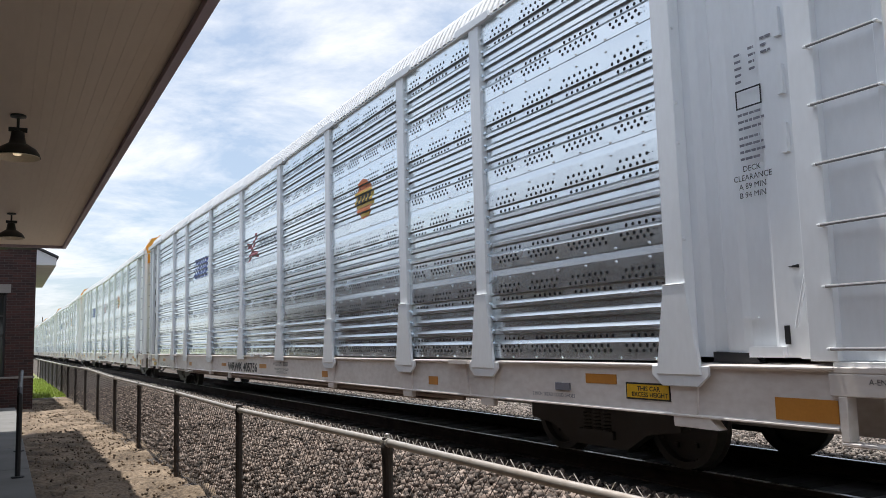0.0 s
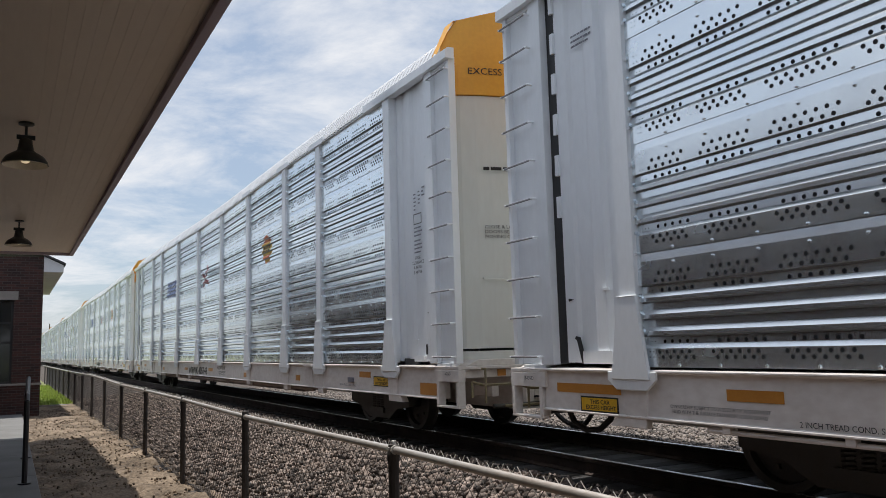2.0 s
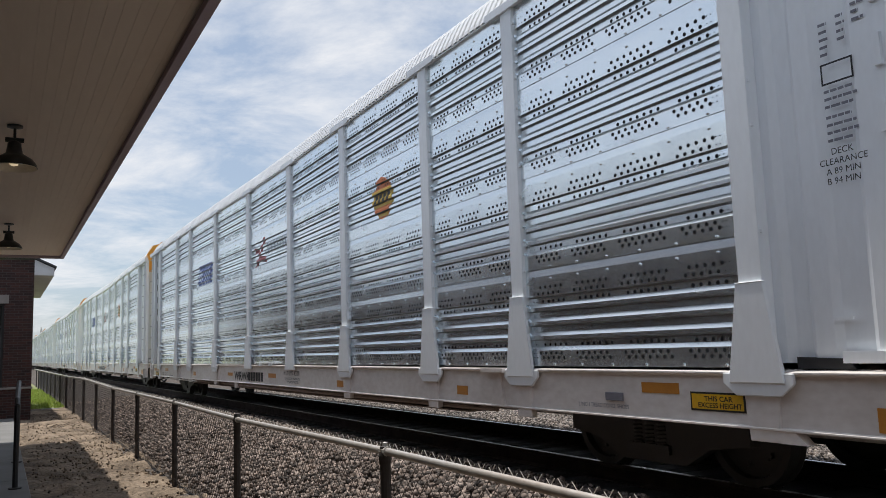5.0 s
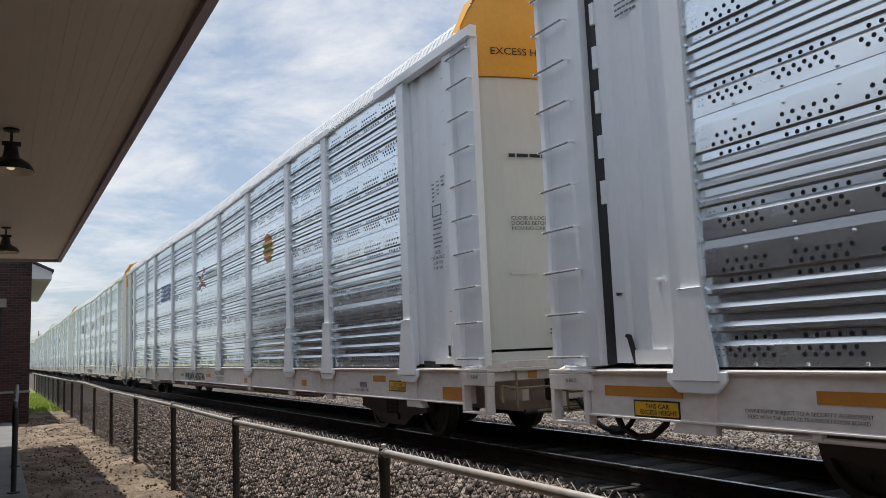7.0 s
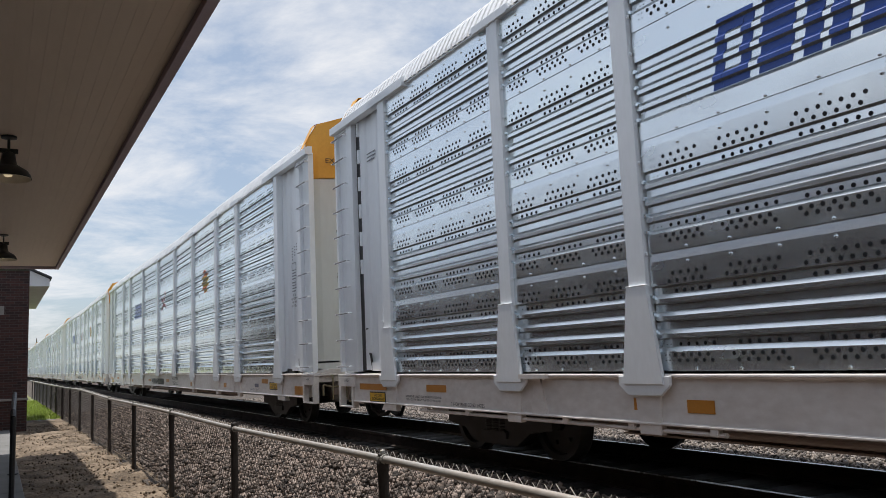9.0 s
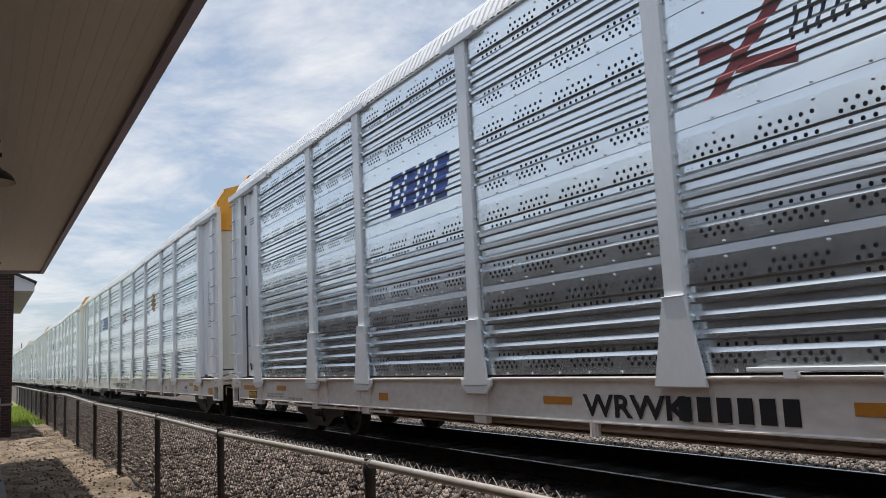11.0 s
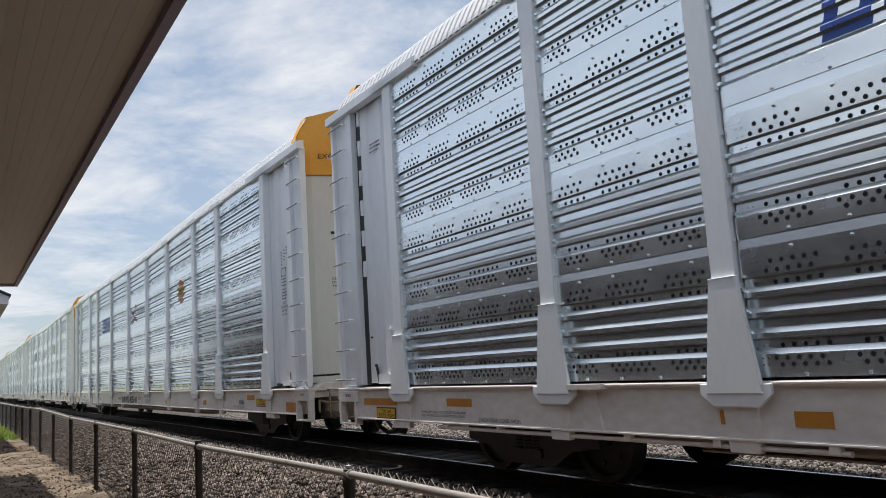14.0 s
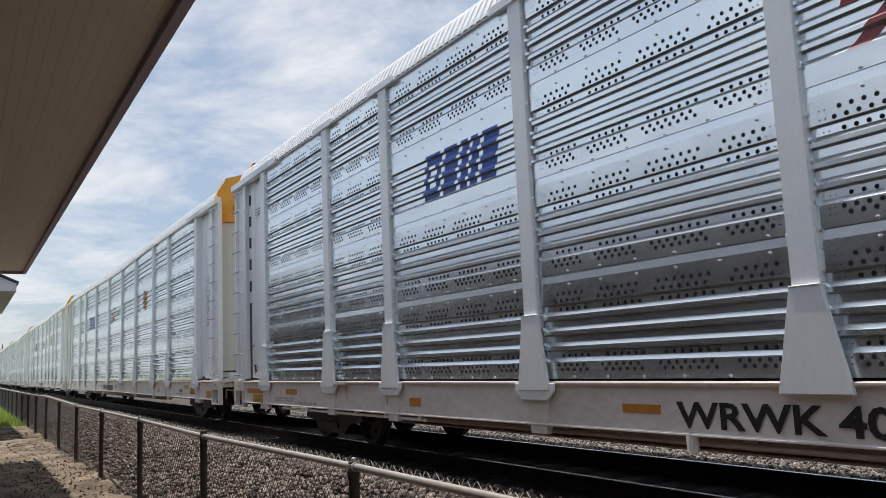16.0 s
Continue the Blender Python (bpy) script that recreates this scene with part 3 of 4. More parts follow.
def hood_mesh(d):
    """Orange upper end, bowed like the door, closed up to the roof line."""
    s = Shape()
    n = 17
    top = [(-1.60, 4.88), (-1.36, 5.40), (0, 5.80), (1.36, 5.40), (1.60, 4.88)] if d < 0 else [(-1.58, 4.86), (-1.34, 5.30), (0, 5.60), (1.34, 5.30), (1.58, 4.86)]

    def roof_at(x):
        for (x0, z0), (x1, z1) in zip(top, top[1:]):
            if x0 <= x <= x1:
                return z0 + (z1 - z0) * (x - x0) / (x1 - x0)
        return 4.87
    verts = []
    for layer in (0, 1):
        for level in (0, 1):
            for k in range(n):
                a = -1.0 + 2 * k / (n - 1)
                x = 1.50 * a
                y = d * (13.52 + 0.34 * (1 - a * a) ** 0.8 - 0.06 * layer)
                verts.append((x, y, 4.425 if level == 0 else roof_at(x)))
    faces = [(k, k + 1, k + 1 + n, k + n) for k in range(n - 1)]
    faces += [(2 * n + k, 3 * n + k, 3 * n + k + 1, 2 * n + k + 1) for k in range(n - 1)]
    s.add(verts, faces)
    inner = [(x, d * 13.40, z) for x, z in top]
    outer = []
    for x, z in top:
        a = max(-1, min(1, x / 1.50))
        outer.append((x, d * (13.53 + 0.34 * (1 - a * a) ** 0.8), z + 0.004))
    s.add(inner + outer, [(k, k + 1, k + 6, k + 5) for k in range(4)])
    return s.mesh("end_hood", [ORANGE])


def span(a, b, x0, x1, z0, z1):
    """A box between two places along the car, given in any order."""
    return Shape().box((x0, min(a, b), z0), (x1, max(a, b), z1))


def end_deck_mesh(d):
    a, b = d * 13.3, d * 13.92
    s = span(a, b, -1.60, 1.60, 0.945, 0.985)
    s.prism([(-1.50, 0.985), (-1.30, 1.06), (1.30, 1.06), (1.50, 0.985)], 1, min(d * 13.45, d * 13.9), max(d * 13.45, d * 13.9))
    return s.bevelled("end_platform", [CREAM], 0.006)


def end_deck_pieces(d):
    """The framing and the steps under the end platform."""
    a, b = d * 13.3, d * 13.92
    found = [("end_beam", span(d * 13.78, d * 13.86, -1.50, 1.50, 0.84, 0.944)), ("centre_sill", span(a, b, -0.26, 0.26, 0.52, 0.90)),
             ("cross_beam", span(d * 13.83, d * 13.98, -0.56, 0.56, 0.60, 0.72))]
    for sx in (-1, 1):
        x0, x1 = sorted((sx * 1.60, sx * 1.50))
        found += [("step_hanger", span(d * 13.85, d * 13.91, x0, x1, 0.515, 0.80)), ("step_hanger", span(d * 13.36, d * 13.42, x0, x1, 0.515, 0.80)),
                  ("step_tread", span(d * 13.36, d * 13.91, x0, x1, 0.49, 0.515)), ("step_plate", span(a, b, x0, x1, 0.80, 0.944)),
                  ("stringer", span(a, d * 13.77, sx * 1.0 - 0.05, sx * 1.0 + 0.05, 0.60, 0.75)),
                  ("end_post", span(d * 13.865, d * 13.96, sx * 0.62 - 0.06, sx * 0.62 + 0.06, 0.50, 0.943))]
    return [(name, shape.bevelled(name, [CREAM], 0.006)) for name, shape in found]


def coupler_mesh(d):
    s = Shape()
    s.box((-0.13, min(d * 13.7, d * 14.12), 0.72), (0.13, max(d * 13.7, d * 14.12), 0.96))
    s.prism([(-0.18, d * 14.08), (0.18, d * 14.08), (0.22, d * 14.28), (0.02, d * 14.33), (-0.05, d * 14.22), (-0.20, d * 14.32)], 2, 0.70, 1.0)
    return s.mesh("coupler", [IRON])


def hose_mesh(d):
    s = Shape()
    pts = []
    for k in range(9):
        a = k / 8
        pts.append((-0.42 + 0.10 * a, d * (13.78 + 0.53 * a), 0.62 - 0.34 * math.sin(a * 1.75) - 0.02 * a))
    s.tube(pts, 0.028, 8)
    s.lathe([(0.03, -0.05), (0.05, -0.05), (0.05, 0.04), (0.03, 0.05)], (pts[-1][0], pts[-1][1] - d * 0.03, pts[-1][2]), 1, 10)
    return s.mesh("brake_hose", [HOSE])


def lever_mesh(d):
    s = Shape()
    s.path([(-1.45, d * 13.98, 0.62), (-1.45, d * 13.98, 0.80), (-1.3, d * 13.98, 0.76), (-0.4, d * 14.02, 0.76), (-0.1, d * 14.1, 0.9)], 0.016, 6)
    s.path([(-1.30, d * 13.96, 0.95), (-1.30, d * 14.04, 0.95), (-1.30, d * 14.04, 0.55)], 0.014, 6)
    s.path([(-1.0, d * 13.98, 0.50), (1.0, d * 13.98, 0.50)], 0.018, 6)
    if d > 0:
        s.tube([(-1.35, 13.30, 0.62), (-1.33, 13.22, 0.46), (-1.28, 13.08, 0.38), (-1.25, 12.92, 0.40), (-1.22, 12.80, 0.50), (-1.2, 12.76, 0.60)], 0.03, 8, 1)
    return s.mesh("uncoupling_lever", [YELLOWED, HOSE])


YELLOWED = material("faded_yellow_bar", (0.30, 0.25, 0.14), 0.6, 0, (0.14, 0.115, 0.08), 4, 0.6, 30, 0.05)


def wheelset_mesh():
    """Axle with two flanged wheels, turning about its own centre."""
    s = Shape()
    s.rod((-0.98, 0, 0), (0.98, 0, 0), 0.075, 12)
    for sx in (-1, 1):
        prof = [(0.10, 0.03), (0.16, 0.02), (0.34, 0.0), (0.355, 0.055), (0.42, 0.06), (0.425, -0.05), (0.45, -0.075), (0.445, -0.09), (0.35, -0.09), (0.34, -0.02), (0.16, -0.03), (0.10, -0.04)]
        s.lathe([(r, sx * h) for r, h in prof], (sx * 0.755, 0, 0), 0, 28)
        for k in range(6):
            a = k * math.pi / 3
            s.box((sx * 0.785 - 0.012, 0.24 * math.cos(a) - 0.02, 0.24 * math.sin(a) - 0.02), (sx * 0.785 + 0.012, 0.24 * math.cos(a) + 0.02, 0.24 * math.sin(a) + 0.02))
        s.lathe([(0.09, 0.0), (0.09, 0.06), (0.0, 0.065)], (sx * 0.97, 0, 0), 0, 12)
    return s.mesh("wheelset", [IRON], smooth=False)


def side_frame_mesh():
    s = Shape()
    outer = [(-1.12, 0.52), (-1.12, 0.36), (-0.70, 0.30), (-0.42, 0.14), (0.42, 0.14), (0.70, 0.30), (1.12, 0.36), (1.12, 0.52), (0.75, 0.60), (0.45, 0.66), (-0.45, 0.66), (-0.75, 0.60)]
    s.prism(outer, 0, -0.055, 0.055)
    s.box((-0.09, -0.26, 0.22), (0.09, 0.26, 0.30))
    return s.mesh("side_frame", [IRON])


def spring_mesh():
    turns, steps = 6, 10
    pts = [(0.075 * math.cos(6.2832 * k / steps), 0.075 * math.sin(6.2832 * k / steps), 0.29 + 0.21 * k / (turns * steps)) for k in range(turns * steps + 1)]
    return Shape().tube(pts, 0.013, 6).mesh("coil_spring", [IRON])


def bolster_mesh():
    s = Shape()
    s.box((-1.05, -0.19, 0.50), (1.05, 0.19, 0.68))
    s.lathe([(0.2, 0.68), (0.2, 0.78)], (0, 0, 0), 2, 16)
    s.path([(-0.98, -0.45, 0.20), (-0.98, -0.25, 0.55)], 0.03, 6)
    return s.mesh("bolster", [IRON])


def plate(w, h, mat, t=0.004):
    return Shape().box((0, 0, 0), (w, h, t)).mesh("plate", [mat])


SILL_X = -1.572
WHEEL_R = 0.42
END_OUT = 0.14
TRUCK_Y, WHEEL_Y = 10.45, 0.90


def bars(lines, mat, height, pitch):
    """Print too small to read: one row of short bars a line."""
    s = Shape()
    rnd = random.Random(len(lines))
    for k, length in enumerate(lines):
        x = 0.0
        while x < length:
            w = rnd.uniform(2.5, 6) * height * 0.6
            s.box((x, -k * pitch, 0), (min(length, x + w), -k * pitch + height, 0.003))
            x += w + height * 0.5
    return s.mesh("print_bars", [mat])


def railcar():
    car = tagged(new("autorack_railcar"), "white and galvanised covered autorack railcar with corrugated punched side sheets", "railcar", "cars of the passing train")
    low_post, high_post, plain_post = post_mesh(True, 1.61), post_mesh(True, 1.71), post_mesh(False, 1.61)
    for p in POSTS:
        me = plain_post if abs(p) < 2 else high_post if 6 < abs(p) < 11 else low_post
        for m in (pose(recess(p), p, 0), TURN @ pose(recess(p), p, 0)):
            part("post", me, car, m=m)
    for k, (a, b) in enumerate(zip(POSTS, POSTS[1:])):
        width = b - a - 0.20
        for row in range(4):
            kind = "full"
            if row == 2 and k in (2, 4, 6):
                kind = "top" if k == 2 else "plain"
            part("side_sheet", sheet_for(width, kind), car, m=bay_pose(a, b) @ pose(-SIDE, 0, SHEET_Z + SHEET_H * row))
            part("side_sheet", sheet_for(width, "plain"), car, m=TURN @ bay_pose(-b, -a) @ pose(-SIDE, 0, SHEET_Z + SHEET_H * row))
    part("roof", roof_mesh(), car, "ribbed bare steel roof")
    for m in (pose(0, 0, 0), TURN):
        part("eave_rail", eave_me, car, m=m)
        part("side_sill", sill_me, car, "cream painted side sill", m=m)
        part("lower_beam", beam_me, car, m=m)
    floor_s = Shape().box((-1.40, -13.4, 0.86), (1.40, 13.4, 0.99)).box((-0.32, -13.4, 0.38), (0.32, 13.4, 0.86))
    floor_s.box((-1.36, -13.2, 3.05), (1.36, 13.2, 3.13))
    part("deck", floor_s.mesh("deck", [CREAM]), car)
    for d in (-1, 1):
        for m, e in ((pose(0, 0, 0), d), (TURN, -d)):
            part("end_panel", ENDS["panel", e], car, m=m)
            part("door_slot", ENDS["slot", e], car, m=m)
            frame_ = part("ladder", ENDS["ladder", e], car, "white ladder frame", m=m)
            for name, me in ENDS["pieces", e]:
                part(name, me, frame_)
            for r in range(10):
                part("rung", ENDS["rung", e], frame_, m=pose(0, 0, 1.10 + 0.40 * r if r < 9 else 4.66))
        out = pose(0, d * END_OUT, 0)
        part("end_door", ENDS["door", d], car, "bowed cream end door", m=out)
        part("end_hood", ENDS["hood", d], car, "orange painted upper end", m=out)
        platform = part("end_platform", ENDS["deck", d], car, m=out)
        for name, me in ENDS["deck_pieces", d]:
            part(name, me, platform)
        part("coupler", ENDS["coupler", d], car, m=pose(0, d * 0.30, 0))
        part("brake_hose", ENDS["hose", d], car, m=pose(0, d * 0.30, 0))
        part("uncoupling_lever", ENDS["lever", d], car, m=out)
        part("train_pipe", Shape().rod((-1.15, d * 14.10, 0.50), (0.9, d * 14.10, 0.50), 0.028, 12).mesh("train_pipe", [IRON]), car)
        part("draft_gear", Shape().box((-0.46, min(d * 13.52, d * 13.92), 0.56), (0.46, max(d * 13.52, d * 13.92), 0.95)).bevelled("draft_gear", [IRON], 0.02), car, "black cast draft gear housing")
        part("reflector_strip", Shape().box((-1.02, d * 14.003 - 0.003, 0.855), (-0.90, d * 14.003 + 0.003, 0.935)).mesh("reflector_strip", [REFLECTOR]), car)
        truck = tagged(new("truck"), "dark cast-iron four-wheel truck")
        truck.parent, truck.matrix_basis = car, pose(0, d * TRUCK_Y, 0)
        for sx in (-1, 1):
            part("side_frame", frame_me, truck, m=pose(sx * 1.0, 0, 0.0))
            for dy in (-0.15, 0.0, 0.15):
                part("coil_spring", spring_me, truck, m=pose(sx * 1.0, dy, 0))
        part("bolster", bolster_me, truck)
        for sy in (-1, 1):
            part("wheelset", wheel_me, truck, m=pose(0, sy * WHEEL_Y, WHEEL_R))
    # grab bars above the sill
    s = Shape()
    s.box((-1.55, -0.60, 1.02), (-1.51, 0.80, 1.05))
    for y in (-0.25, 0.45):
        s.box((-1.55, y - 0.05, 0.97), (-1.50, y + 0.05, 1.02))
    part("slide_bar", s.bevelled("slide_bar", [WHITE], 0.004), car)
    for y in (-8.74, 8.80):
        s = Shape().box((-1.66, y - 0.22, 0.945), (-1.57, y + 0.22, 0.988))
        s.prism([(y - 0.05, 0.945), (y + 0.05, 0.945), (y + 0.12, 0.60), (y - 0.14, 0.60)], 0, -1.592, -1.56)
        part("jacking_bracket", s.mesh("jacking_bracket", [CREAM]), car)
    pipe = Shape().rod((-1.555, 6.5, 0.537), (-1.555, 11.4, 0.537), 0.019, 8)
    for y in (6.6, 7.5, 8.4, 9.3, 10.2, 11.2):
        pipe.box((-1.585, y - 0.035, 0.53), (-1.53, y + 0.035, 0.60))
    part("brake_pipe", pipe.mesh("brake_pipe", [CREAM]), car)
    s = Shape().rod((-1.48, 2.55, 0.60), (-1.48, 2.55, 0.46), 0.05, 10)
    part("drain", s.mesh("drain", [CREAM]), car)
    for d in (-1, 1):
        s = Shape().prism([(d * 12.40, 0.60), (d * 12.5, 0.50), (d * 12.3, 0.50), (d * 12.15, 0.60)], 0, -1.59, -1.50)
        part("jacking_pad", s.mesh("jacking_pad", [CREAM]), car)
    # tape, signs and lettering on the sill
    for y, z, w, h in ((-10.95, 0.80, 0.42, 0.085), (-13.0, 0.622, 0.48, 0.15), (13.28, 0.765, 0.92, 0.085), (11.18, 0.77, 0.50, 0.085),
                       (3.25, 0.735, 0.42, 0.07), (0.06, 0.735, 0.50, 0.085), (-3.88, 0.66, 0.46, 0.10), (-7.12, 0.65, 0.13, 0.09),
                       (7.45, 0.69, 0.17, 0.10), (6.86, 0.69, 0.27, 0.10), (-7.85, 0.68, 0.24, 0.10)):
        part("reflector_strip", plate(w, h, REFLECTOR), car, "orange reflective strip", m=on_sill(y, z, w))
    for y, z in ((-11.49, 0.685), (12.92, 0.60)):
        sign = part("height_sign", plate(0.52, 0.14, BLACK, 0.006), car, "yellow excess height sign with black border", m=on_side(SILL_X, y, z))
        part("sign_face", plate(0.49, 0.112, YELLOW, 0.004), sign, m=pose(0.015, 0.014, 0.004))
        part("sign_lettering", text_mesh("THIS CAR", 0.036, INK, stretch=1.2, bold=0.001), sign, m=pose(0.14, 0.075, 0.0095))
        part("sign_lettering", text_mesh("EXCESS HEIGHT", 0.036, INK, stretch=1.12, bold=0.001), sign, m=pose(0.075, 0.026, 0.0095))
    for words, y, z, h, mat, st in (("LD LMT 80000", -1.08, 0.80, 0.085, INK, 1.1), ("FOR RESTRICTED LOADING ONLY", -1.02, 0.715, 0.042, INK, 1.0),
                                ("SEE EQUIPMENT REGISTER", -1.14, 0.655, 0.042, INK, 1.0), ("2 INCH TREAD COND. SHOES", -10.10, 0.655, 0.035, GREYINK, 1.0), ("2 INCH TREAD COND. SHOES", 10.57, 0.622, 0.038, INK, 1.0),
                                ("OWNERSHIP SUBJECT TO A SECURITY AGREEMENT", 11.77, 0.69, 0.026, INK, 1.12), ("FILED WITH THE SURFACE TRANSPORTATION BOARD", 11.75, 0.65, 0.026, INK, 1.0),
                                ("A-END", -13.72, 0.88, 0.035, INK, 1.0), ("B-END", 13.80, 0.87, 0.035, INK, 1.1)):
        at = on_sill(y, z, 1.0, 0.003) if abs(y) < 13 else on_side(-1.603, y, z)
        part("lettering", text_mesh(words, h, mat, stretch=st), car, "black stencilled lettering", m=at)
    part("number_star", plate_star(), car, m=on_sill(-0.98, 0.84, 0.1, 0.003))
    part("label_holder", Shape().box((0, 0, 0), (0.22, 0.07, 0.02)).bevelled("label_holder", [GREYINK], 0.004), car, m=on_side(SILL_X, -10.50, 0.72))
    for words, y, z, h in (("DECK", -12.81, 2.395, 0.042), ("CLEARANCE", -12.72, 2.33, 0.042), ("A 89 MIN", -12.765, 2.265, 0.042), ("B 94 MIN", -12.765, 2.20, 0.042)):
        part("lettering", text_mesh(words, h, INK, stretch=1.0), car, m=on_side(-1.508, y, z))
    for lines, y, z in (((0.18, 0.21, 0.22, 0.18), -12.80, 2.635), ((0.21, 0.23, 0.2), -12.80, 2.81), ((0.06, 0.06, 0.07, 0.06, 0.05), -12.80, 3.27), ((0.05, 0.06, 0.05, 0.05), -12.93, 3.29), ((0.09, 0.05, 0.08), -13.04, 3.33), ((0.3, 0.3, 0.26), 12.9, 4.2)):
        part("small_print", bars(lines, GREYINK, 0.018, 0.052), car, m=on_side(-1.508, y, z))
    ring = Shape().box((0, 0, 0), (0.26, 0.012, 0.003)).box((0, 0.14, 0), (0.26, 0.152, 0.003)).box((0, 0, 0), (0.012, 0.152, 0.003)).box((0.248, 0, 0), (0.26, 0.152, 0.003))
    part("print_frame", ring.mesh("print_frame", [INK]), car, m=on_side(-1.508, -12.79, 2.865) @ Matrix.Diagonal((0.88, 0.95, 1, 1)))
    # end lettering
    for words, x, z, h in (("EXCESS HEIGHT CAR", -1.20, 4.70, 0.085),):
        part("lettering", bent_text(words, h, x, z), car, m=None)
    for words, x, z, h in (("CLOSE & LOCK", -1.048, 2.69, 0.042), ("DOORS BEFORE", -1.05, 2.628, 0.042), ("MOVING CAR", -1.046, 2.566, 0.042)):
        part("lettering", bent_text(words, h, x, z), car)
    for lines, x, z, h in (((0.60,), -1.04, 3.44, 0.042), ((0.38, 0.30), -0.64, 1.39, 0.022)):
        part("small_print", bent(bars(lines, INK, h, 2.0 * h), x, z), car)
    part("door_seam", bent(Shape().box((0, 0, 0), (0.055, 3.30, 0.012)).mesh("door_seam", [BLACK]), -0.075, 1.11), car, "black rubber seam between the door leaves")
    part("lock_tag", bent(Shape().box((0, 0, 0), (0.09, 0.10, 0.05)).bevelled("lock_tag", [RED], 0.008), -0.10, 1.56), car, "red door lock tag")
    part("door_handle", bent(Shape().box((0, 0, 0), (0.31, 0.018, 0.02)).mesh("door_handle", [DOOR]), -1.09, 2.05), car)
    # painted marks on the side
    disc = lambda cy, cz, r0, a0, a1: [(cy + r0 * math.cos(a0 + (a1 - a0) * j / 11), cz + r0 * math.sin(a0 + (a1 - a0) * j / 11)) for j in range(12)]
    cy, cz = -5.85, 3.37
    marks = [(disc(cy, cz, 0.31, 0.0, 2 * math.pi * 11 / 12), 0), ([(cy - 0.34, cz - 0.115), (cy + 0.34, cz - 0.115), (cy + 0.34, cz + 0.125), (cy - 0.34, cz + 0.125)], 1)]
    for j in range(4):
        marks.append((slant(cy + 0.27 - 0.14 * j, cz - 0.06, 0.085, 0.13, 0.0), 2))
    marks.append((slant(cy + 0.16, cz - 0.26, 0.32, 0.05, 0.0), 1))
    painted("round_emblem", marks, [AMBER, GOLD, INK], car, "orange disc emblem with a yellow band", (-7.265, -4.355))
    z0, h = 3.11, 0.52
    y0 = 6.38
    marks = [(slant(y0, z0, 0.10, h, 0.12), 0), (slant(y0 - 0.10, z0, 0.16, 0.11, 0.03), 0), (slant(y0 - 0.19, z0 + h - 0.11, 0.16, 0.11, 0.03), 0), (slant(y0 - 0.26, z0, 0.10, h, 0.12), 0)]
    marks += [(slant(y0 - 0.45, z0, 0.30, h, 0.12), 0), (slant(y0 - 0.84, z0, 0.15, h, 0.12), 0), (slant(y0 - 1.06, z0, 0.15, h, 0.12), 0)]
    marks += [(slant(y0 - 1.30, z0, 0.30, h, 0.12), 0)]
    squeeze = 0.92
    marks = [([(y0 + (y - y0) * squeeze, z) for y, z in poly], mat) for poly, mat in marks]
    for block in (marks[:4], marks[4:5], marks[5:7], marks[7:]):
        painted("blue_block", block, [BLUE], car, "slanted blue painted block", (4.355, 7.265))
    z0, h = 3.13, 0.42
    marks = [([(1.02, z0 - 0.06), (0.86, z0 - 0.06), (0.20, z0 + h + 0.1), (0.36, z0 + h + 0.1)], 0), ([(1.05, z0 + 0.24), (1.02, z0 + 0.36), (0.78, z0 + 0.34), (0.68, z0 + 0.23)], 0),
             ([(0.62, z0 + 0.16), (0.70, z0 + 0.06), (0.20, z0 - 0.02), (0.18, z0 + 0.11)], 0)]
    painted("red_emblem", marks, [RED], car, "red crossed bars", (-1.455, 1.455))
    for j in range(9):
        yy = 0.24 - 0.205 * j
        for shift in (0.0, 0.11):
            painted("slanted_bar", [(slant(yy - shift, z0 + 0.15, 0.03, 0.21, 0.07), 0)], [NAVY], car, "dark slanted bar" if j == 0 else "", (-1.455, 1.455))
    return car


def plate_star():
    pts = []
    for k in range(10):
        r = 0.045 if k % 2 == 0 else 0.018
        a = math.pi / 2 + k * math.pi / 5
        pts.append((r * math.cos(a), r * math.sin(a), 0))
    return mesh_of("star", [(0, 0, 0)] + pts, [(0, k + 1, (k + 1) % 10 + 1) for k in range(10)], INK)


def bent_text(words, height, x, z):
    """Lettering on the bowed end that faces -y."""
    return bent(text_mesh(words, height, INK, stretch=1.1), x, z)


def bent(me, x, z):
    """Lays a flat mesh on the bowed end that faces -y."""
    for v in me.vertices:
        xx = x + v.co.x
        a = max(-1, min(1, xx / 1.48))
        v.co = (xx, -(13.532 + END_OUT + v.co.z + 0.34 * (1 - a * a) ** 0.8), z + v.co.y)
    return me


eave_me, sill_me, beam_me = eave_mesh(), sill_mesh(), lower_beam_mesh()
frame_me, spring_me, bolster_me, wheel_me = side_frame_mesh(), spring_mesh(), bolster_mesh(), wheelset_mesh()
ENDS = {}
for end in (-1, 1):
    for key, maker in (("panel", end_panel_mesh), ("slot", slot_mesh), ("ladder", ladder_frame_mesh), ("pieces", ladder_pieces), ("rung", rung_mesh), ("door", door_mesh), ("hood", hood_mesh),
                       ("deck", end_deck_mesh), ("deck_pieces", end_deck_pieces), ("coupler", coupler_mesh), ("hose", hose_mesh), ("lever", lever_mesh)):
        ENDS[key, end] = maker(end)

NUMBERS = {0: "405756", 1: "405748", 3: "405746", 5: "405763", 6: "405740"}
CARS = {}


RUN_T = (0, 1, 1.5, 2.5, 3.5, 4.0, 6.5, 7.5, 8.5, 9.0, 11.5, 12.5, 13.5, 14.5, 15.0, 15.5, 16)
